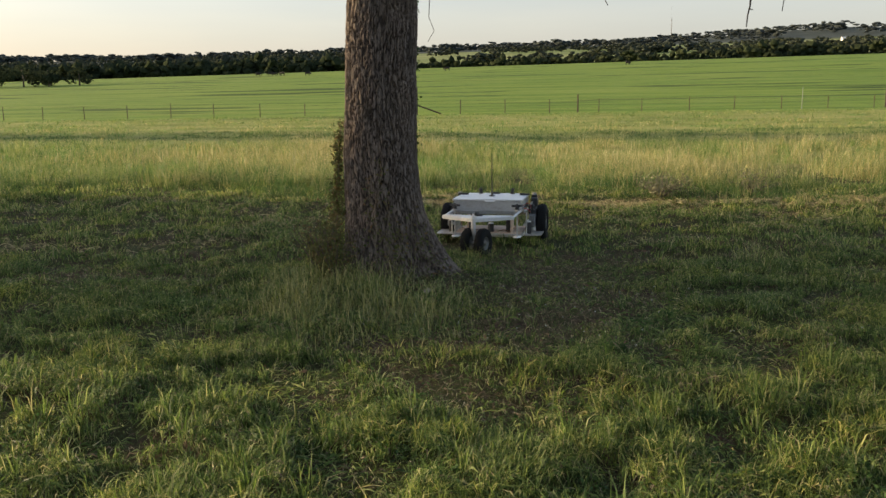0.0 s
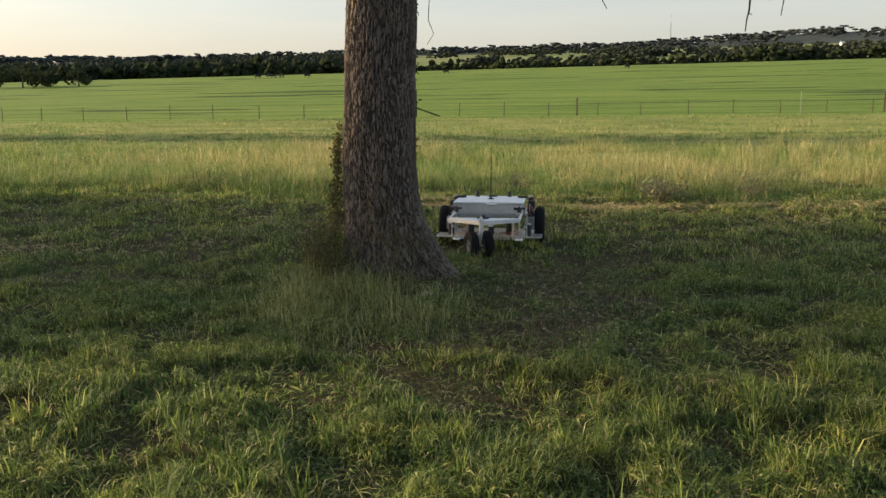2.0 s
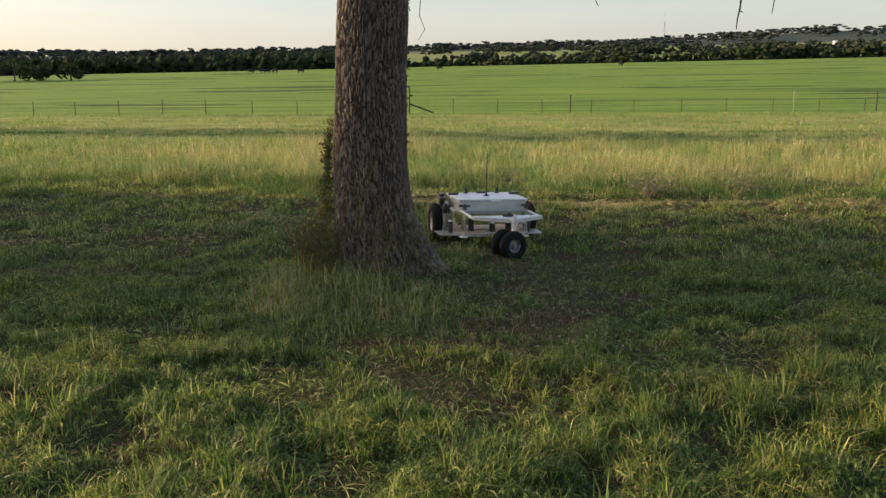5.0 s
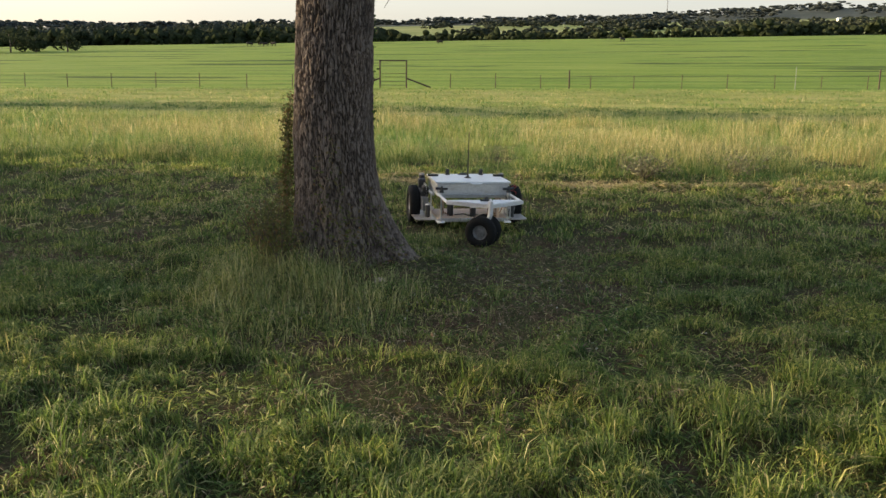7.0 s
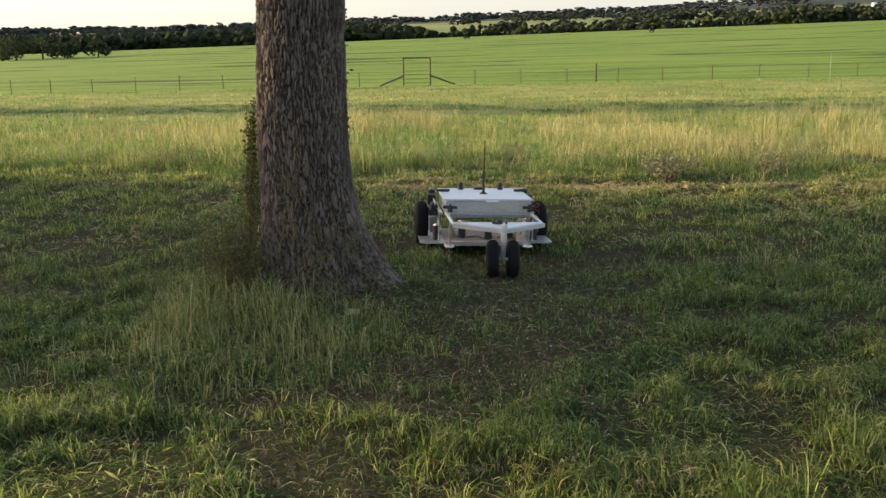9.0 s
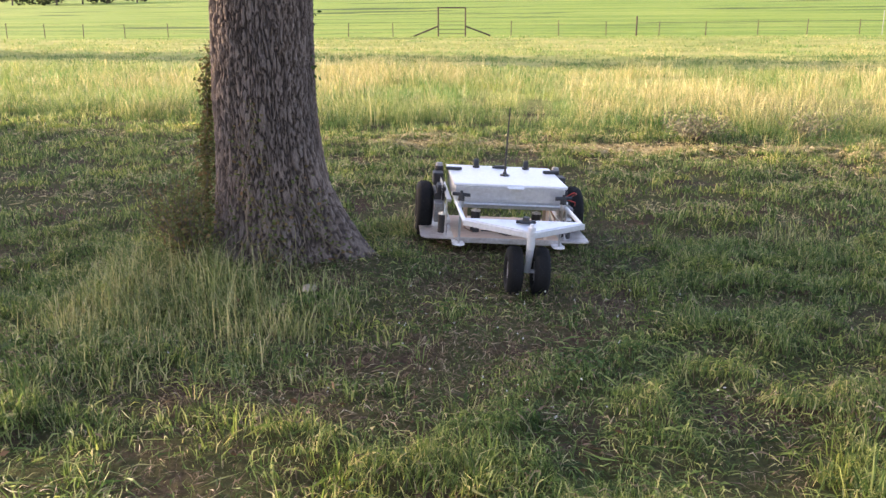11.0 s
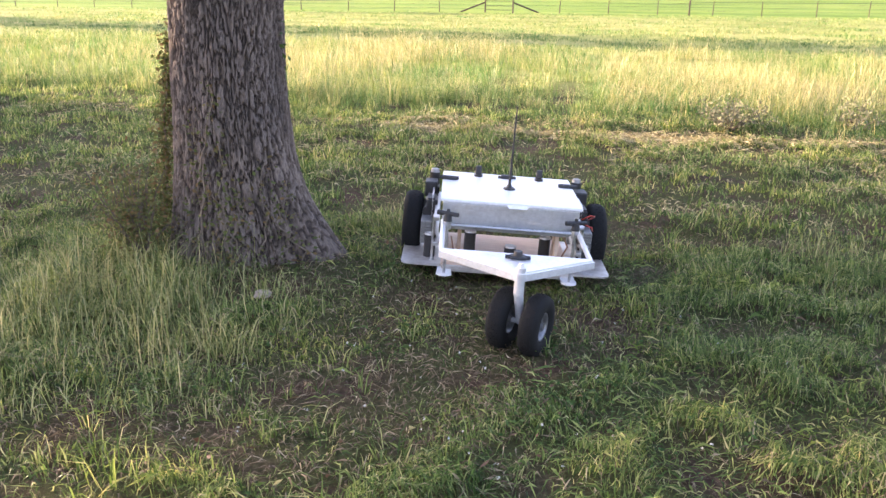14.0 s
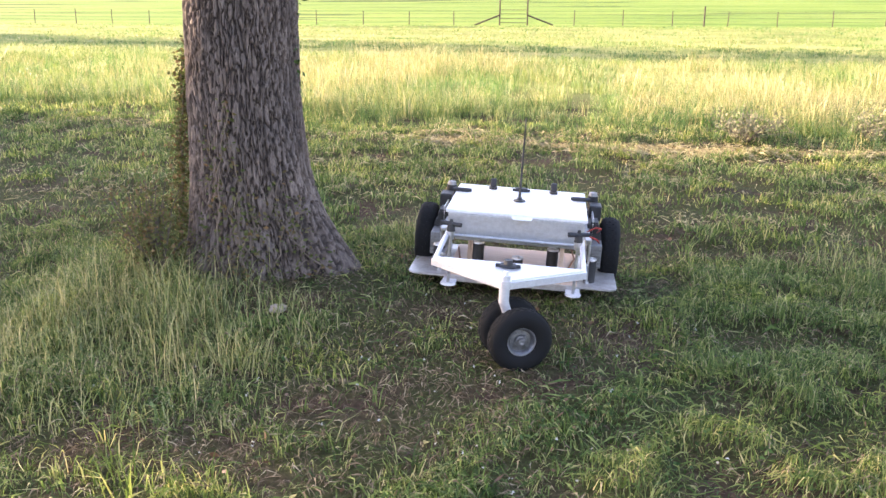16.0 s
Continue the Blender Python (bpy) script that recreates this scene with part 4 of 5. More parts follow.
BARE = ((0.2, 4.25, 0.5, 0.28), (0.62, 5.3, 0.35, 0.32), (0.42, 6.2, 0.34, 0.3), (0.75, 5.8, 0.4, 0.35), (-0.05, 5.8, 0.28, 0.2), (0.34, 5.05, 0.3, 0.18), (2.6, 8.0, 0.3, 0.22), (-2.45, 9.15, 0.55, 0.22),
        (-3.1, 7.3, 0.8, 0.28), (1.3, 6.5, 0.7, 0.4), (0.9, 7.4, 0.8, 0.5), (1.5, 7.9, 0.6, 0.3), (3.2, 12.5, 2.4, 0.38), (-0.2, 7.0, 0.6, 0.5), (2.2, 6.6, 0.3, 0.15), (-4.4, 9.1, 0.7, 0.25), (-0.35, 5.1, 0.35, 0.2), (0.15, 5.25, 0.3, 0.15), (0.55, 6.6, 0.5, 0.25), (1.0, 6.1, 0.45, 0.2), (0.45, 5.65, 0.75, 0.5), (0.3, 5.15, 0.6, 0.25), (0.9, 6.7, 0.6, 0.5))


def bare(x, y):
    b = np.zeros(len(x))
    for cx, cy, rx, ry in BARE:
        b = np.maximum(b, np.exp(-(((x - cx) / rx) ** 2 + ((y - cy) / ry) ** 2)))
    return b


def scatter(x0, x1, y0, y1, n, density, slack=0.6):
    x, y = x0 + (x1 - x0) * rng.random(n), y0 + (y1 - y0) * rng.random(n)
    if y1 > 2.6:
        keep = in_view(x, y, slack)
        x, y = x[keep], y[keep]
    keep = rng.random(len(x)) < density(x, y)
    return x[keep], y[keep]


def tufted(x, y, per, spread):
    """Blades round tuft centres: places and outward headings."""
    k = rng.integers(max(1, per // 2), per * 3 // 2 + 1, len(x))
    i = np.repeat(np.arange(len(x)), k)
    a = rng.random(len(i)) * 2 * math.pi
    s = spread * np.sqrt(rng.random(len(i)))
    return x[i] + np.cos(a) * s, y[i] + np.sin(a) * s, a + rng.normal(0, 0.7, len(i)), i


def hump(x, y):
    """How far the turf swells above the soil: 0 in the gaps, 1 on the cushions."""
    n = 0.5 * field_noise(x, y, 3.1, 51) + 0.3 * field_noise(x, y, 7.3, 52) + 0.2 * field_noise(x, y, 15.0, 53)
    return np.clip((n - 0.38) / 0.22, 0, 1) * np.clip(1.2 - 1.35 * bare(x, y), 0.03, 1)


TURF_LABEL = "ragged mown green grass on brown soil"


def turf(n, x0, x1, y0, y1, h0, w, material=None):
    """Short fine blades, thick on the cushions and thin in the gaps."""
    x, y = scatter(x0, x1, y0, y1, n, lambda p, q: np.clip(0.10 + 0.10 * (q > 6) + 1.1 * hump(p, q), 0, 1) * (np.hypot(p + 0.42, q - 7.22) > 0.42))
    k, up = len(x), hump(x, y)
    swirl = 2 * math.pi * (field_noise(x, y, 1.7, 54) * 1.5 + field_noise(x, y, 6.0, 55))
    h = h0 * (0.45 + 0.55 * up) * (0.4 + 1.0 * rng.random(k) ** 1.5) * (0.7 + 0.7 * field_noise(x, y, 2.2, 33))
    lean = np.clip(0.5 + 0.42 * rng.random(k) + rng.normal(0, 0.14, k), 0.02, 0.985)
    blades("lawn_grass", x, y, h, w * (0.55 + 0.9 * rng.random(k)), lean, material or LAWN, 0.42, swirl + rng.normal(0, 1.3, k), z0=0.048 * up * up - 0.008, label=TURF_LABEL, category="grass")


def lying(name, n, x0, x1, y0, y1, density, length, w, material, label):
    """Cut blades that lie crisscross on the turf."""
    x, y = scatter(x0, x1, y0, y1, n, density)
    k = len(x)
    a = rng.random(k) * 2 * math.pi
    s = length * (0.35 + 0.9 * rng.random(k) ** 1.5)
    bend = rng.normal(0, 0.35, k)
    ww = w * (0.6 + 0.8 * rng.random(k))
    x1_, y1_ = x + np.cos(a) * s, y + np.sin(a) * s
    xm, ym = (x + x1_) / 2 - np.sin(a) * s * bend * 0.3, (y + y1_) / 2 + np.cos(a) * s * bend * 0.3

    def height(p, q):
        return ground_z(p, q) + 0.058 * hump(p, q) ** 2
    z0, zm, z1 = height(x, y) + 0.012 * rng.random(k), height(xm, ym) + 0.012 + 0.022 * rng.random(k), height(x1_, y1_) + 0.004 + 0.03 * rng.random(k) ** 2
    nx, ny = -np.sin(a) * ww / 2, np.cos(a) * ww / 2
    tip = rng.normal(0, 0.4, k) * ww
    v = np.empty((k, 4, 3), np.float32)
    v[:, 0] = np.stack((x, y, z0), 1)
    v[:, 1] = np.stack((xm + nx, ym + ny, zm + tip), 1)
    v[:, 2] = np.stack((x1_, y1_, z1), 1)
    v[:, 3] = np.stack((xm - nx, ym - ny, zm - tip), 1)
    f = (np.arange(k)[:, None, None] * 4 + np.array([[0, 3, 1], [1, 3, 2]])[None]).reshape(-1, 3)
    tagged(new(name, mesh_of(name, v.reshape(-1, 3), f, material)), label, "grass", kind="stuff")


def clumps(x0, x1, y0, y1, n, h0, w, thick):
    """Tufts that stand above the turf: arching blades from one foot."""
    cx, cy = scatter(x0, x1, y0, y1, n, lambda x, y: np.clip((0.5 * field_noise(x, y, 1.4, 31) + 0.5 * field_noise(x, y, 4.2, 32) - 0.30) / 0.25, 0.08, 1) * np.clip(0.15 + hump(x, y), 0, 1) * (np.hypot(x + 0.42, y - 7.22) > 0.45))
    r = 0.02 + 0.06 * rng.random(len(cx)) ** 2
    k = (thick * (7 + 3500 * r * r)).astype(int)
    i = np.repeat(np.arange(len(cx)), k)
    m = len(i)
    s = np.sqrt(rng.random(m))
    a = rng.random(m) * 2 * math.pi
    x, y = cx[i] + np.cos(a) * s * r[i], cy[i] + np.sin(a) * s * r[i]
    tall_one = (0.6 + 0.9 * rng.random(len(cx)) ** 2.5)[i]
    h = h0 * tall_one * (0.45 + 0.75 * rng.random(m))
    lean = np.clip(0.45 + 0.35 * s + rng.normal(0, 0.2, m), 0.05, 0.98)
    blades("grass_clumps", x, y, h, w * (0.55 + 0.9 * rng.random(m)), lean, LAWN, 0.5, a + rng.normal(0, 0.8, m), z0=0.045 * hump(x, y) ** 2 - 0.006, label="low tufts of green grass with arching blades", category="grass")


turf(140000, -3.5, 3.6, 2.6, 5.0, 0.075, 0.0036)
turf(225000, -5.5, 5.0, 5.0, 8.0, 0.066, 0.0038)
turf(200000, -9.5, 9.0, 8.0, 14.0, 0.080, 0.0068)
turf(24000, -11.0, -2.0, 13.3, 16.0, 0.12, 0.009)
turf(14000, -6.0, 6.0, -4.0, 2.6, 0.11, 0.010)
clumps(-3.5, 3.6, 2.6, 5.0, 3000, 0.135, 0.0052, 1.2)
clumps(-5.5, 5.0, 5.0, 8.0, 4200, 0.10, 0.0046, 1.1)
clumps(-9.5, 9.0, 8.0, 14.0, 6500, 0.10, 0.0075, 0.55)
lying("cut_grass", 50000, -3.5, 3.6, 2.6, 5.0, lambda x, y: (0.1 + 0.8 * field_noise(x, y, 2.0, 56)) * (1 - 0.85 * bare(x, y)), 0.12, 0.0042, LAWN, "freshly cut green blades lying crisscross on the turf")
lying("cut_grass", 90000, -5.5, 5.0, 5.0, 8.0, lambda x, y: (0.1 + 0.75 * field_noise(x, y, 2.0, 56)) * (1 - 0.85 * bare(x, y)), 0.10, 0.0044, LAWN, "freshly cut green blades lying crisscross on the turf")
lying("grass_clippings", 130000, -6, 5.5, 2.7, 8.5, lambda x, y: 0.12 + 0.85 * bare(x, y) + 0.3 * (field_noise(x, y, 2.6, 35) > 0.6), 0.075, 0.0034, STRAW, "dry straw-coloured grass clippings lying on the soil")
lying("grass_clippings", 60000, -9, 8, 8.5, 13.5, lambda x, y: 0.10 + 0.5 * bare(x, y) + 0.4 * np.clip((field_noise(x, y, 1.3, 35) - 0.5) / 0.2, 0, 1), 0.11, 0.007, HAY, "dry straw-coloured grass clippings lying on the soil")
lying("cut_hay", 42000, -2.5, 6.5, 11.2, 13.6, lambda x, y: np.exp(-((y - 12.4 + 0.08 * x) / 0.42) ** 2) * np.clip((x + 0.9) / 0.8, 0.05, 1) * np.clip((field_noise(x, y, 1.6, 29) - 0.35) / 0.2, 0.03, 1), 0.15, 0.008, HAY, "strip of cut yellow hay lying along the tall grass")


def forbs(n, x0, x1, y0, y1):
    """Small broad-leaved plants pressed into the turf."""
    cx, cy = scatter(x0, x1, y0, y1, n, lambda x, y: np.clip((field_noise(x, y, 1.1, 57) - 0.45) / 0.2, 0.02, 1) * np.clip(0.05 + hump(x, y), 0, 1))
    c = np.stack((cx, cy, ground_z(cx, cy) + 0.03 + 0.04 * hump(cx, cy)), 1)
    c = np.repeat(c, 9, axis=0) + rng.normal(0, 1, (len(cx) * 9, 3)) * np.array((0.035, 0.035, 0.014))
    v, f = cards(c, 0.012, 0.35, 1.8)
    tagged(new("clover_leaves", mesh_of("clover_leaves", v, f, FORB)), "small broad-leaved weeds growing low among the grass", "weeds", kind="stuff")


forbs(3800, -5.0, 4.8, 3.0, 8.5)


def rank_density(x, y):
    d = np.exp(-(((x + 0.62) / 0.62) ** 2 + ((y - 5.95) / 0.62) ** 2)) + 0.9 * np.exp(-(((x + 0.95) / 0.5) ** 2 + ((y - 6.6) / 0.5) ** 2)) + 0.35 * np.exp(-(((x + 0.45) / 0.4) ** 2 + ((y - 6.5) / 0.25) ** 2))
    d = d + 0.4 * np.exp(-(((x - 0.25) / 0.2) ** 2 + ((y - 8.0) / 0.4) ** 2)) + 0.5 * np.exp(-(((x - 2.9) / 0.35) ** 2 + ((y - 7.6) / 0.6) ** 2))
    return np.clip(d, 0, 1) * (np.hypot(x + 0.42, y - 7.22) > 0.44) * (field_noise(x, y, 4, 36) * 0.8 + 0.3)


cx, cy = scatter(-2.2, 4.0, 4.6, 9.0, 17000, rank_density)
x, y, a, i = tufted(cx, cy, 9, 0.05)
n = len(x)
blades("rank_grass", x, y, (0.10 + 0.24 * rank_density(x, y)) * (0.3 + 1.05 * rng.random(n) ** 1.6), 0.0040 * (0.55 + 0.8 * rng.random(n)), np.clip(rng.normal(0.70, 0.24, n), 0.05, 0.98), WEED, 0.5, a + rng.normal(0, 0.8, n),
       label="long unmown grass round the foot of the tree", category="grass")


def panicles(x, y, z, size, spread, per, material, name, label):
    """Feathery seed heads: small slips scattered round the stems' tops."""
    c = np.repeat(np.stack((x, y, z), 1), per, axis=0)
    c = c + rng.normal(0, 1, c.shape) * np.array((spread * 0.5, spread * 0.5, spread))
    v, f = cards(c, size, 2.2, 2.6)
    tagged(new(name, mesh_of(name, v, f, material)), label, "grass", kind="stuff")


pick = rng.random(n) < 0.06
m = int(pick.sum())
blades("rank_stems", x[pick], y[pick], (0.16 + 0.26 * rank_density(x[pick], y[pick])) * (0.5 + 0.8 * rng.random(m)), 0.0028 * (0.7 + 0.6 * rng.random(m)), np.clip(rng.normal(0.45, 0.25, m), 0.02, 0.95), RIPE, 0.6, a[pick] + rng.normal(0, 0.8, m),
       label="thin dry stems rising out of the long grass", category="grass")


def tall_edge(x):
    return np.interp(x, [-12, -6.5, -2.5, 1, 3.7, 5.2, 9], [15.4, 14.4, 13.5, 13.2, 13.0, 12.2, 11.6]) + 0.8 * (field_noise(x, 0 * x, 0.9, 37) - 0.5)


def paleness(x, y):
    """Where the meadow has ripened to straw."""
    return np.clip((0.6 * field_noise(x, y * 0.6, 0.42, 39) + 0.4 * field_noise(x, y, 1.3, 40) - 0.40) / 0.22 + 0.10 * np.clip(x, -4, 3), 0, 1)


def tall(n, y0, y1, hmul, w, per, spread, span, front=False, heads=0, green=None, ripest=1.0):
    """Bunch grass: each bunch has its own height, and is green or ripe."""
    def where(x, y):
        d = y - tall_edge(x)
        keep = (d > -0.3) & (d < 2.6) if front else d > 1.0
        return keep * np.clip((0.5 * field_noise(x, y, 0.6, 38) + 0.5 * field_noise(x, y, 1.9, 28) - 0.36) / 0.14, 0.07, 1)
    cx, cy = scatter(-span, span, y0, y1, n, where, 1.5)
    depth = cy - tall_edge(cx)
    ripe = rng.random(len(cx)) < (0.08 if front else (0.04 + 0.58 * paleness(cx, cy)) * np.clip((depth - 0.6) / 2.2, 0, 1) * ripest)
    own = 0.55 + 0.75 * rng.random(len(cx)) ** 1.4
    label = "lush green grass along the meadow's edge" if front else "tall yellow-green meadow grass gone to seed"
    for pale in (False, True):
        sel = ripe == pale
        x, y, a, i = tufted(cx[sel], cy[sel], per, spread)
        k = len(x)
        grow = 0.4 + 0.6 * np.clip((y - tall_edge(x) + 0.3) / 2.5, 0, 1)
        patch = 0.5 + 0.6 * field_noise(x, y, 0.45, 39) + 0.35 * field_noise(x, y, 1.7, 40)
        h = hmul * grow * patch * own[sel][i] * (0.35 + 0.9 * rng.random(k)) * (1.15 if pale else 0.92)
        lean = np.clip(rng.normal(0.6 if pale else 0.72, 0.24, k), 0.02, 0.98)
        blades("meadow_edge_grass" if front else "tall_grass", x, y, h, w * (0.45 + 0.9 * rng.random(k)), lean, RIPE if pale else (green or TALL), 0.5, a + rng.normal(0, 0.5, k), label=label, category="grass")
        if heads:
            pick = rng.random(k) < (0.16 if pale else 0.035)
            m, hh, ll = int(pick.sum()), h[pick], lean[pick]
            panicles(x[pick] + np.cos(a[pick]) * hh * ll * 0.8, y[pick] + np.sin(a[pick]) * hh * ll * 0.8, ground_z(x[pick], y[pick]) + hh * np.sqrt(1 - ll ** 2) * (0.9 + 0.25 * rng.random(m)), w * 1.0, 0.06, heads, HEADS, "seed_heads", "straw-coloured feathery grass seed heads")


tall(10500, 11.3, 18, 0.40, 0.0060, 11, 0.09, 13, True, green=LUSH_SHADED)
tall(14500, 12.0, 18, 0.46, 0.0056, 13, 0.13, 14, heads=6)
tall(12500, 18, 27, 0.42, 0.0095, 10, 0.2, 21, heads=3)
# short strip whose darker green stands in for a band of shade
tall(6000, 27, 36, 0.16, 0.016, 8, 0.28, 28, green=LUSH_SHADED, ripest=0.12)
tall(5000, 36, 45, 0.17, 0.02, 8, 0.35, 34, ripest=0.5)
tall(6500, 45, 61, 0.14, 0.028, 8, 0.45, 42, ripest=0.15)


# ---- weeds, vine, stone, twigs ----
def build_vine():
    vine = tagged(new("climbing_vine"), "thin leafy vine climbing the tree trunk", "vine")
    spots = []
    for a0, a1, top, r in ((3.25, 3.15, 1.28, 0.008), (3.45, 3.0, 1.15, 0.006), (4.35, 4.75, 1.0, 0.007), (4.6, 4.5, 0.85, 0.006), (4.75, 5.1, 0.5, 0.008), (5.15, 5.5, 0.62, 0.007), (5.7, 5.5, 0.42, 0.008), (5.05, 4.7, 0.45, 0.008), (4.55, 5.05, 0.38, 0.008), (4.9, 4.8, 0.8, 0.006), (5.35, 5.75, 0.5, 0.006)):
        bm = bmesh.new()
        pts = []
        for k in range(15):
            z = top * k / 14
            a = a0 + (a1 - a0) * k / 14 + 0.055 * math.sin(k * 0.8 + a0 * 37) + 0.03 * math.sin(k * 2.1 + a0 * 91)
            cx_, cy_ = trunk_axis(z)
            rr = float(trunk_radius(z, a)) + 0.022 + 0.012 * math.sin(k * 1.7) + (0.05 * (1 - k / 14) + 0.02 if a0 < 3.5 else 0)
            pts.append((float(cx_) + rr * math.cos(a), float(cy_) + rr * math.sin(a), z))
        tube(bm, pts, (r * 0.8, r * 0.4), 6)
        part("stem", bm, VINE_STEM, vine, smooth=True)
        spots += [(p, 85 if a0 < 3.6 else 9) for p in pts]
    c = np.concatenate([np.array(p) + rng.normal(0, 0.024 + 0.03 * max(0.0, 1 - p[2]), (k, 3)) for p, k in spots])
    v, f = cards(c, 0.016)
    part_ob = new("leaves", mesh_of("leaves", v, f, VINE_LEAF))
    part_ob.parent = vine
    ivy = tagged(new("ivy"), "green ivy clinging high on the trunk", "vine")
    c = []
    for z in np.linspace(1.0, 2.5, 26):
        a = 0.12 + 0.1 * math.sin(z * 9)
        cx_, cy_ = trunk_axis(z)
        rr = float(trunk_radius(z, a)) - 0.002
        c.append(np.array((float(cx_) + rr * math.cos(a), float(cy_) + rr * math.sin(a), z)) + rng.normal(0, 0.014, (7, 3)))
    v, f = cards(np.concatenate(c), 0.018)
    o = new("leaves", mesh_of("leaves", v, f, LEAF))
    o.parent = ivy
    bm = bmesh.new()
    pts = []
    for z in np.linspace(0.8, 2.6, 14):
        cx_, cy_ = trunk_axis(z)
        rr = float(trunk_radius(z, 0.12)) - 0.002
        pts.append((float(cx_) + rr * math.cos(0.12 + 0.1 * math.sin(z * 9)), float(cy_) + rr * math.sin(0.12 + 0.1 * math.sin(z * 9)), float(z)))
    tube(bm, pts, (0.006, 0.004), 5)
    part("stem", bm, TWIG, ivy)


build_vine()


def weed(x, y, h, spread, n, leaf, material, name, label, seed):
    g = np.random.default_rng(seed)
    z = float(ground_z(x, y))
    plant = tagged(new(name), label, "plant")
    c = []
    for _ in range(n):
        a, s = g.random() * 6.28, spread * math.sqrt(g.random())
        e = Vector((x + s * math.cos(a), y + s * math.sin(a), z + h * (0.5 + 0.6 * g.random())))
        m = Vector((x + 0.4 * s * math.cos(a), y + 0.4 * s * math.sin(a), z + h * 0.4))
        bm = bmesh.new()
        tube(bm, [(x, y, z - 0.02), m, e], (0.006, 0.002), 5)
        part("stem", bm, TWIG, plant)
        for q in (m, (m + e) / 2, e):
            c.append(np.array(q) + g.normal(0, 0.05, (20, 3)))
    v, f = cards(np.concatenate(c), leaf, generator=g)
    o = new("leaves", mesh_of("leaves", v, f, material))
    o.parent = plant


weed(3.25, 13.1, 0.30, 0.5, 22, 0.02, PETAL, "dry_flower_weed", "low weed with dry whitish flower heads", 71)
weed(4.7, 13.3, 0.28, 0.4, 12, 0.02, PETAL, "dry_flower_weed", "low weed with dry whitish flower heads", 72)
weed(-0.98, 6.95, 0.46, 0.26, 26, 0.014, VINE_LEAF, "leafy_weed", "brown-green leafy weed beside the trunk", 73)
weed(-0.84, 6.8, 0.38, 0.22, 26, 0.014, VINE_LEAF, "leafy_weed", "brown-green leafy weed beside the trunk", 74)


def stone(x, y, r, seed):
    bm = bmesh.new()
    bmesh.ops.create_icosphere(bm, subdivisions=3, radius=r)
    for v in bm.verts:
        v.co *= 1 + 0.35 * noise.noise(v.co * (1.3 / r) + Vector((seed, 0, 0)))
        v.co.z *= 0.5
    o = part("stone", bm, STONE, None, "", True)
    o.location = (x, y, float(ground_z(x, y)) + r * 0.2)
    tagged(o, "pale weathered stone lying in the grass", "stone")


stone(-0.115, 6.51, 0.042, 1)
stone(2.35, 5.2, 0.016, 4)


def litter():
    """Fallen leaves and tiny clover heads on the turf."""
    g = np.random.default_rng(91)
    x, y = 0.2 + g.normal(0, 1.6, 260), 4.6 + 6.0 * g.random(260)
    c = np.stack((x, y, ground_z(x, y) + 0.02 + 0.02 * g.random(260)), 1)
    v, f = cards(c, 0.02, 0.4, 1.7, g)
    tagged(new("fallen_leaves", mesh_of("fallen_leaves", v, f, DEAD_LEAF)), "brown fallen leaves scattered on the turf", "leaves", kind="stuff")
    x, y = 1.2 + g.normal(0, 0.8, 200), 5.0 + 1.8 * g.random(200)
    c = np.stack((x, y, ground_z(x, y) + 0.05 + 0.03 * g.random(200)), 1)[:70]
    c = np.repeat(c, 4, axis=0) + g.normal(0, 0.003, (280, 3))
    v, f = cards(c, 0.008, 1.0, 1.0, g)
    tagged(new("clover_heads", mesh_of("clover_heads", v, f, CLOVER)), "tiny off-white clover heads in the grass", "flowers", kind="stuff")


litter()


def hanging_twig(paths):
    t = tagged(new("hanging_twig"), "bare grey twig hanging from the tree's crown", "twig", "hanging twigs")
    for p, r in paths:
        bm = bmesh.new()
        tube(bm, p, r, 6)
        part("stem", bm, TWIG, t, smooth=True)


hanging_twig([([(2.0, 6.9, 4.6), (2.12, 6.7, 3.4), (2.2, 6.55, 2.6), (2.215, 6.5, 2.25), (2.21, 6.5, 2.12), (2.195, 6.5, 2.05), (2.19, 6.5, 1.97)], (0.012, 0.0035)), ([(2.215, 6.5, 2.22), (2.18, 6.5, 2.2), (2.16, 6.5, 2.205)], (0.004, 0.002)), ([(2.205, 6.5, 2.1), (2.23, 6.5, 2.09)], (0.004, 0.003))])
hanging_twig([([(2.2, 7.0, 4.8), (2.3, 6.7, 3.2), (2.33, 6.55, 2.5), (2.36, 6.5, 2.19), (2.4, 6.5, 2.215), (2.455, 6.5, 2.2), (2.44, 6.5, 2.08)], (0.010, 0.003))])
hanging_twig([([(0.9, 7.1, 4.4), (1.05, 6.7, 3.0), (1.12, 6.5, 2.3), (1.16, 6.5, 2.19), (1.195, 6.5, 2.13)], (0.008, 0.002))])
hanging_twig([([(-0.08, 6.98, 2.7), (-0.08, 6.95, 2.3), (-0.09, 6.95, 2.1), (-0.05, 6.95, 2.0), (-0.10, 6.95, 1.92)], (0.004, 0.002))])


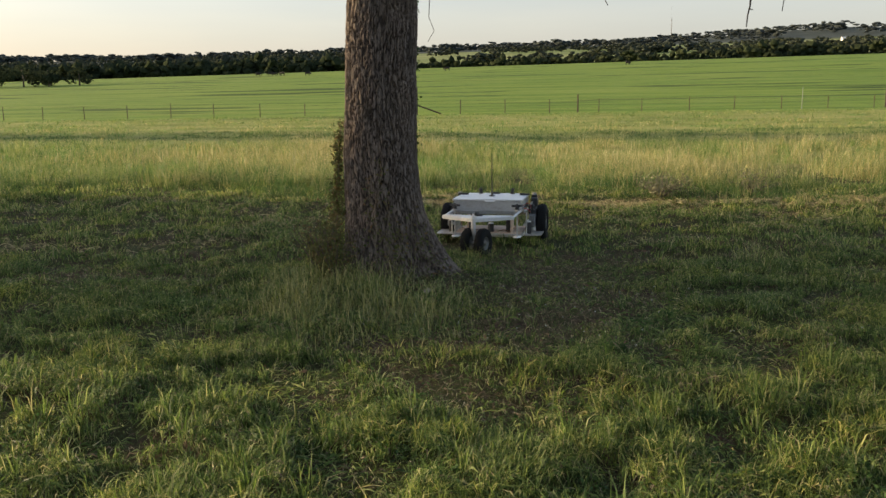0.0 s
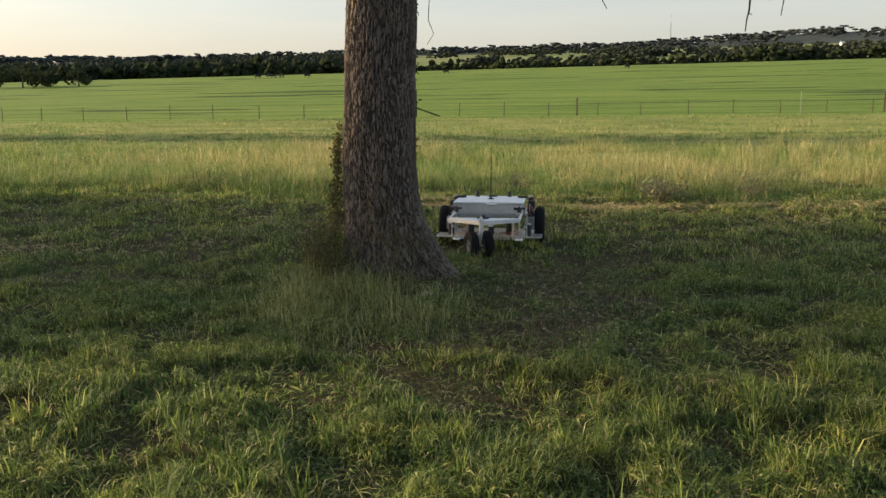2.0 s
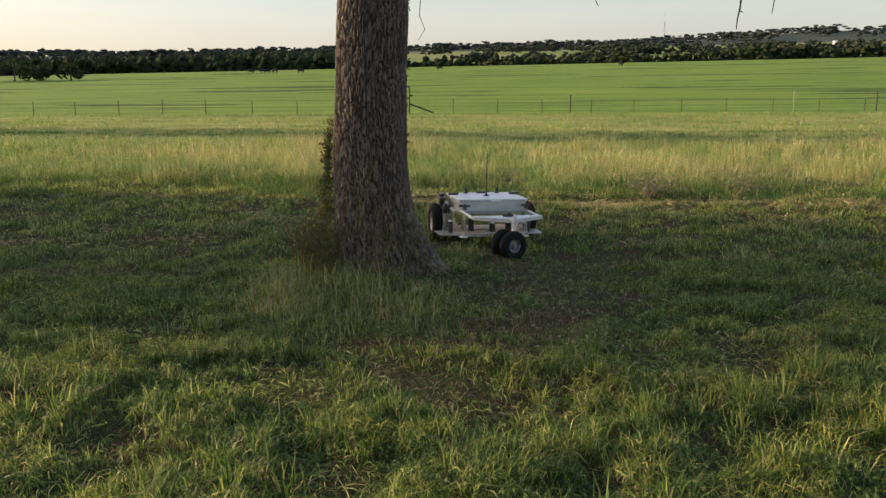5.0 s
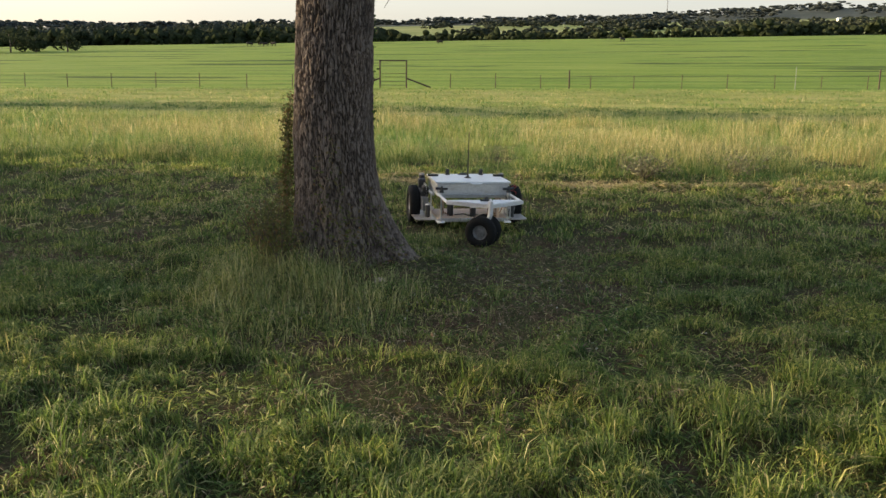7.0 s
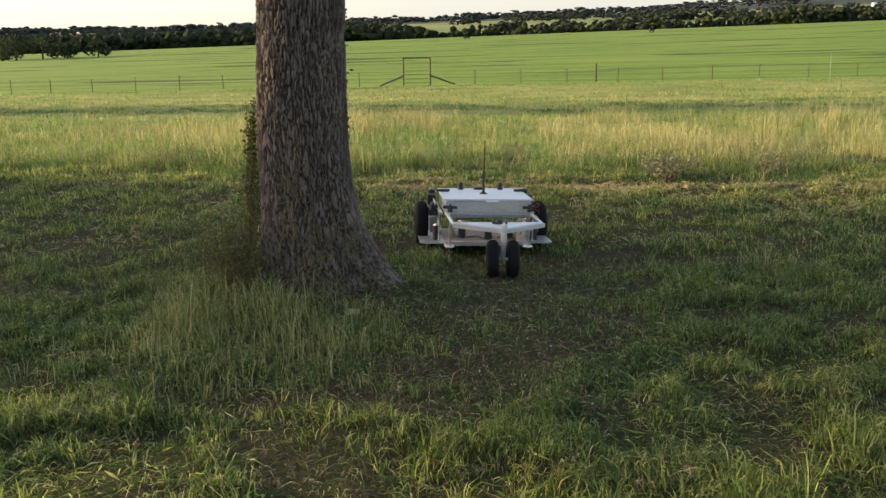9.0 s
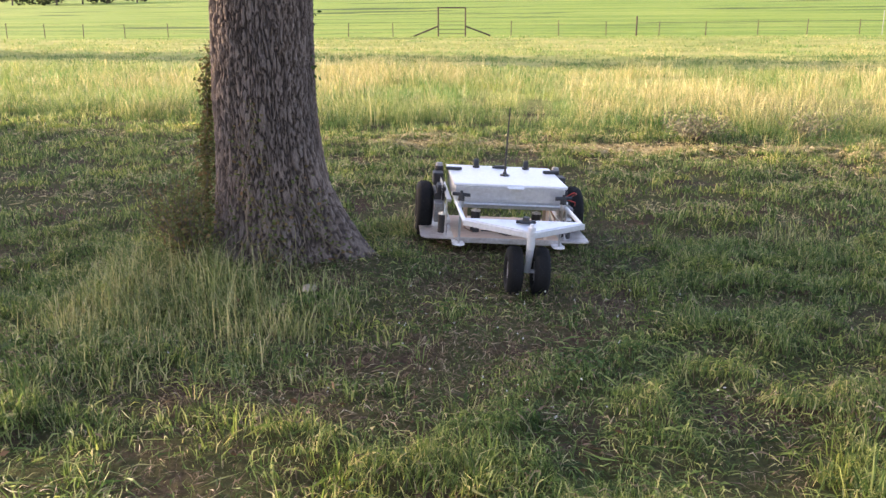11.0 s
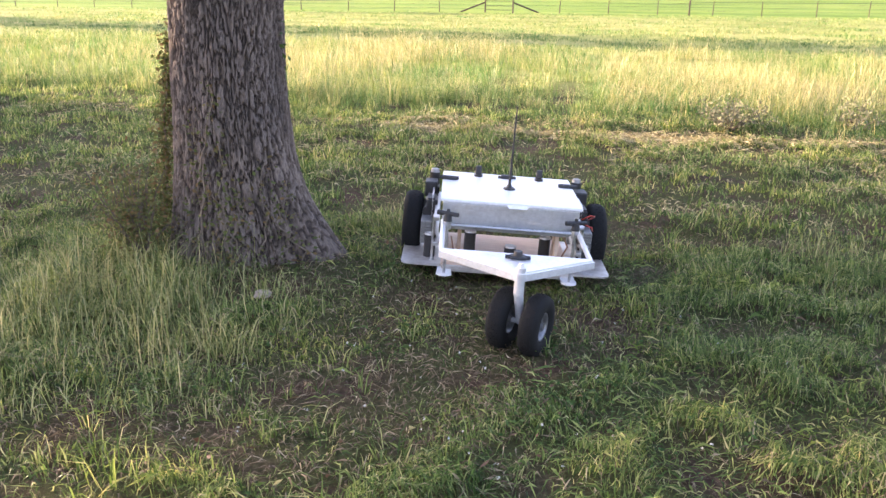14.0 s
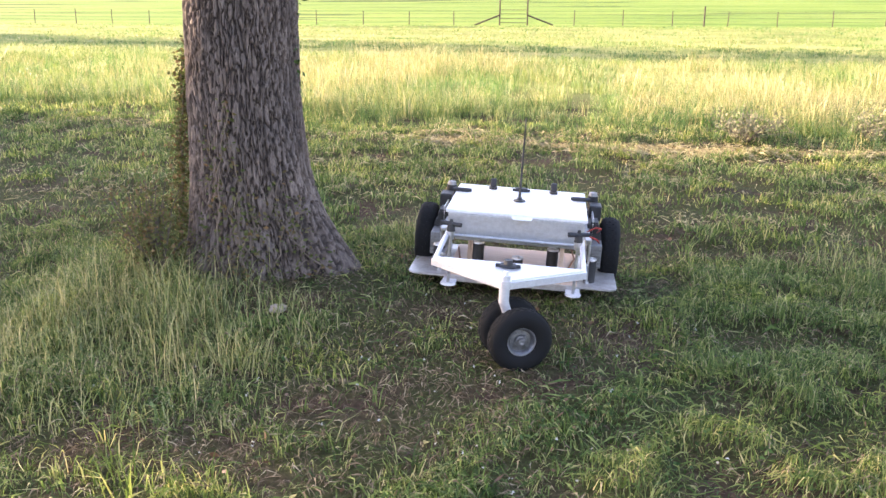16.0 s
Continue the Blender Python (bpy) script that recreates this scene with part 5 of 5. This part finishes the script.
# ---- what moves ----
BOT_ROWS = [
    (0.0, 0.515, 9.158, -12.0, 0.0, 0.8), (0.5, 0.515, 9.158, -12.0, 0.0, 0.8), (1.0, 0.516, 9.16, -11.5, 0.0, 0.8), (1.5, 0.517, 9.165, -10.2, 0.0, 0.8), (2.0, 0.518, 9.171, -7.7, 0.1, 0.8), (2.5, 0.53, 9.178, -1.5, 0.4, 0.8),
    (3.0, 0.546, 9.184, 5.2, 0.6, 0.8), (4.0, 0.555, 9.18, 9.5, 0.5, 0.5), (5.5, 0.561, 9.163, 10.1, 0.3, 0.2), (6.0, 0.561, 9.14, 9.5, 0.4, 0.3), (6.5, 0.562, 9.10, 8.6, 0.5, 0.4), (7.0, 0.58, 9.07, 8.0, 0.6, 0.3), (7.5, 0.606, 9.03, 7.5, 0.8, 0.2),
    (8.0, 0.637, 8.93, 6.8, 1.0, 0.3), (8.5, 0.672, 8.815, 6.2, 1.3, 0.4), (9.5, 0.765, 8.40, 6.6, 2.2, 0.0), (11.0, 0.904, 7.742, 7.8, 3.2, -0.6), (11.5, 0.94, 7.57, 8.2, 3.2, -0.8), (12.0, 0.969, 7.40, 8.4, 3.2, -0.9), (12.5, 0.988, 7.28, 7.3, 3.3, -0.7),
    (13.0, 0.998, 7.225, 6.1, 3.3, -0.6), (14.5, 0.992, 7.248, 6.0, 3.3, -0.7), (15.0, 0.99, 7.249, 5.8, 3.2, -0.6), (15.5, 0.986, 7.25, 4.6, 3.1, -0.4), (16.0, 0.977, 7.25, 0.8, 3.0, 0.0)]
SWIVEL = [(0.0, -15), (0.5, -15), (1.0, -6), (1.5, 6), (2.0, 25), (2.5, 50), (3.0, 76), (4.0, 100), (5.5, 112), (6.0, 108), (6.5, 97), (7.0, 62), (7.5, 27), (8.0, 8), (8.5, -6), (9.5, -4), (11.0, -2), (12.0, -4), (12.5, -14), (13.0, -24), (14.5, -26), (15.0, -28), (15.5, -38), (16.0, -70)]


def motions():
    walk(MOWER, [(t, pose(x, y, 0.004 + radians(p) * 0.3, -p, r, a)) for t, x, y, a, r, p in BOT_ROWS])
    walk(CASTER, [(t, pose(0, -1.128, 0.36, 0, 0, a)) for t, a in SWIVEL])
    steps = [i * 0.25 for i in range(65)]
    tt, xx, yy, aa = [[row[k] for row in BOT_ROWS] for k in range(4)]
    for group, radius, offs in ((REAR, 0.187, (-0.507, 0.507)), (FRONT, 0.135, (0.0, 0.0))):
        for ob, off in zip(group, offs):
            home, rows, turn, last = ob.matrix_basis.copy(), [], 0.0, None
            for t in steps:
                x, y, a = np.interp(t, tt, xx), np.interp(t, tt, yy), math.radians(np.interp(t, tt, aa))
                p = Vector((x + off * math.cos(a), y + off * math.sin(a)))
                if last is not None:
                    turn += math.degrees((p - last).dot(Vector((math.sin(a), -math.cos(a)))) / radius)
                last = p
                rows.append((t, home @ pose(0, 0, 0, turn, 0, 0)))
            walk(ob, rows)


motions()
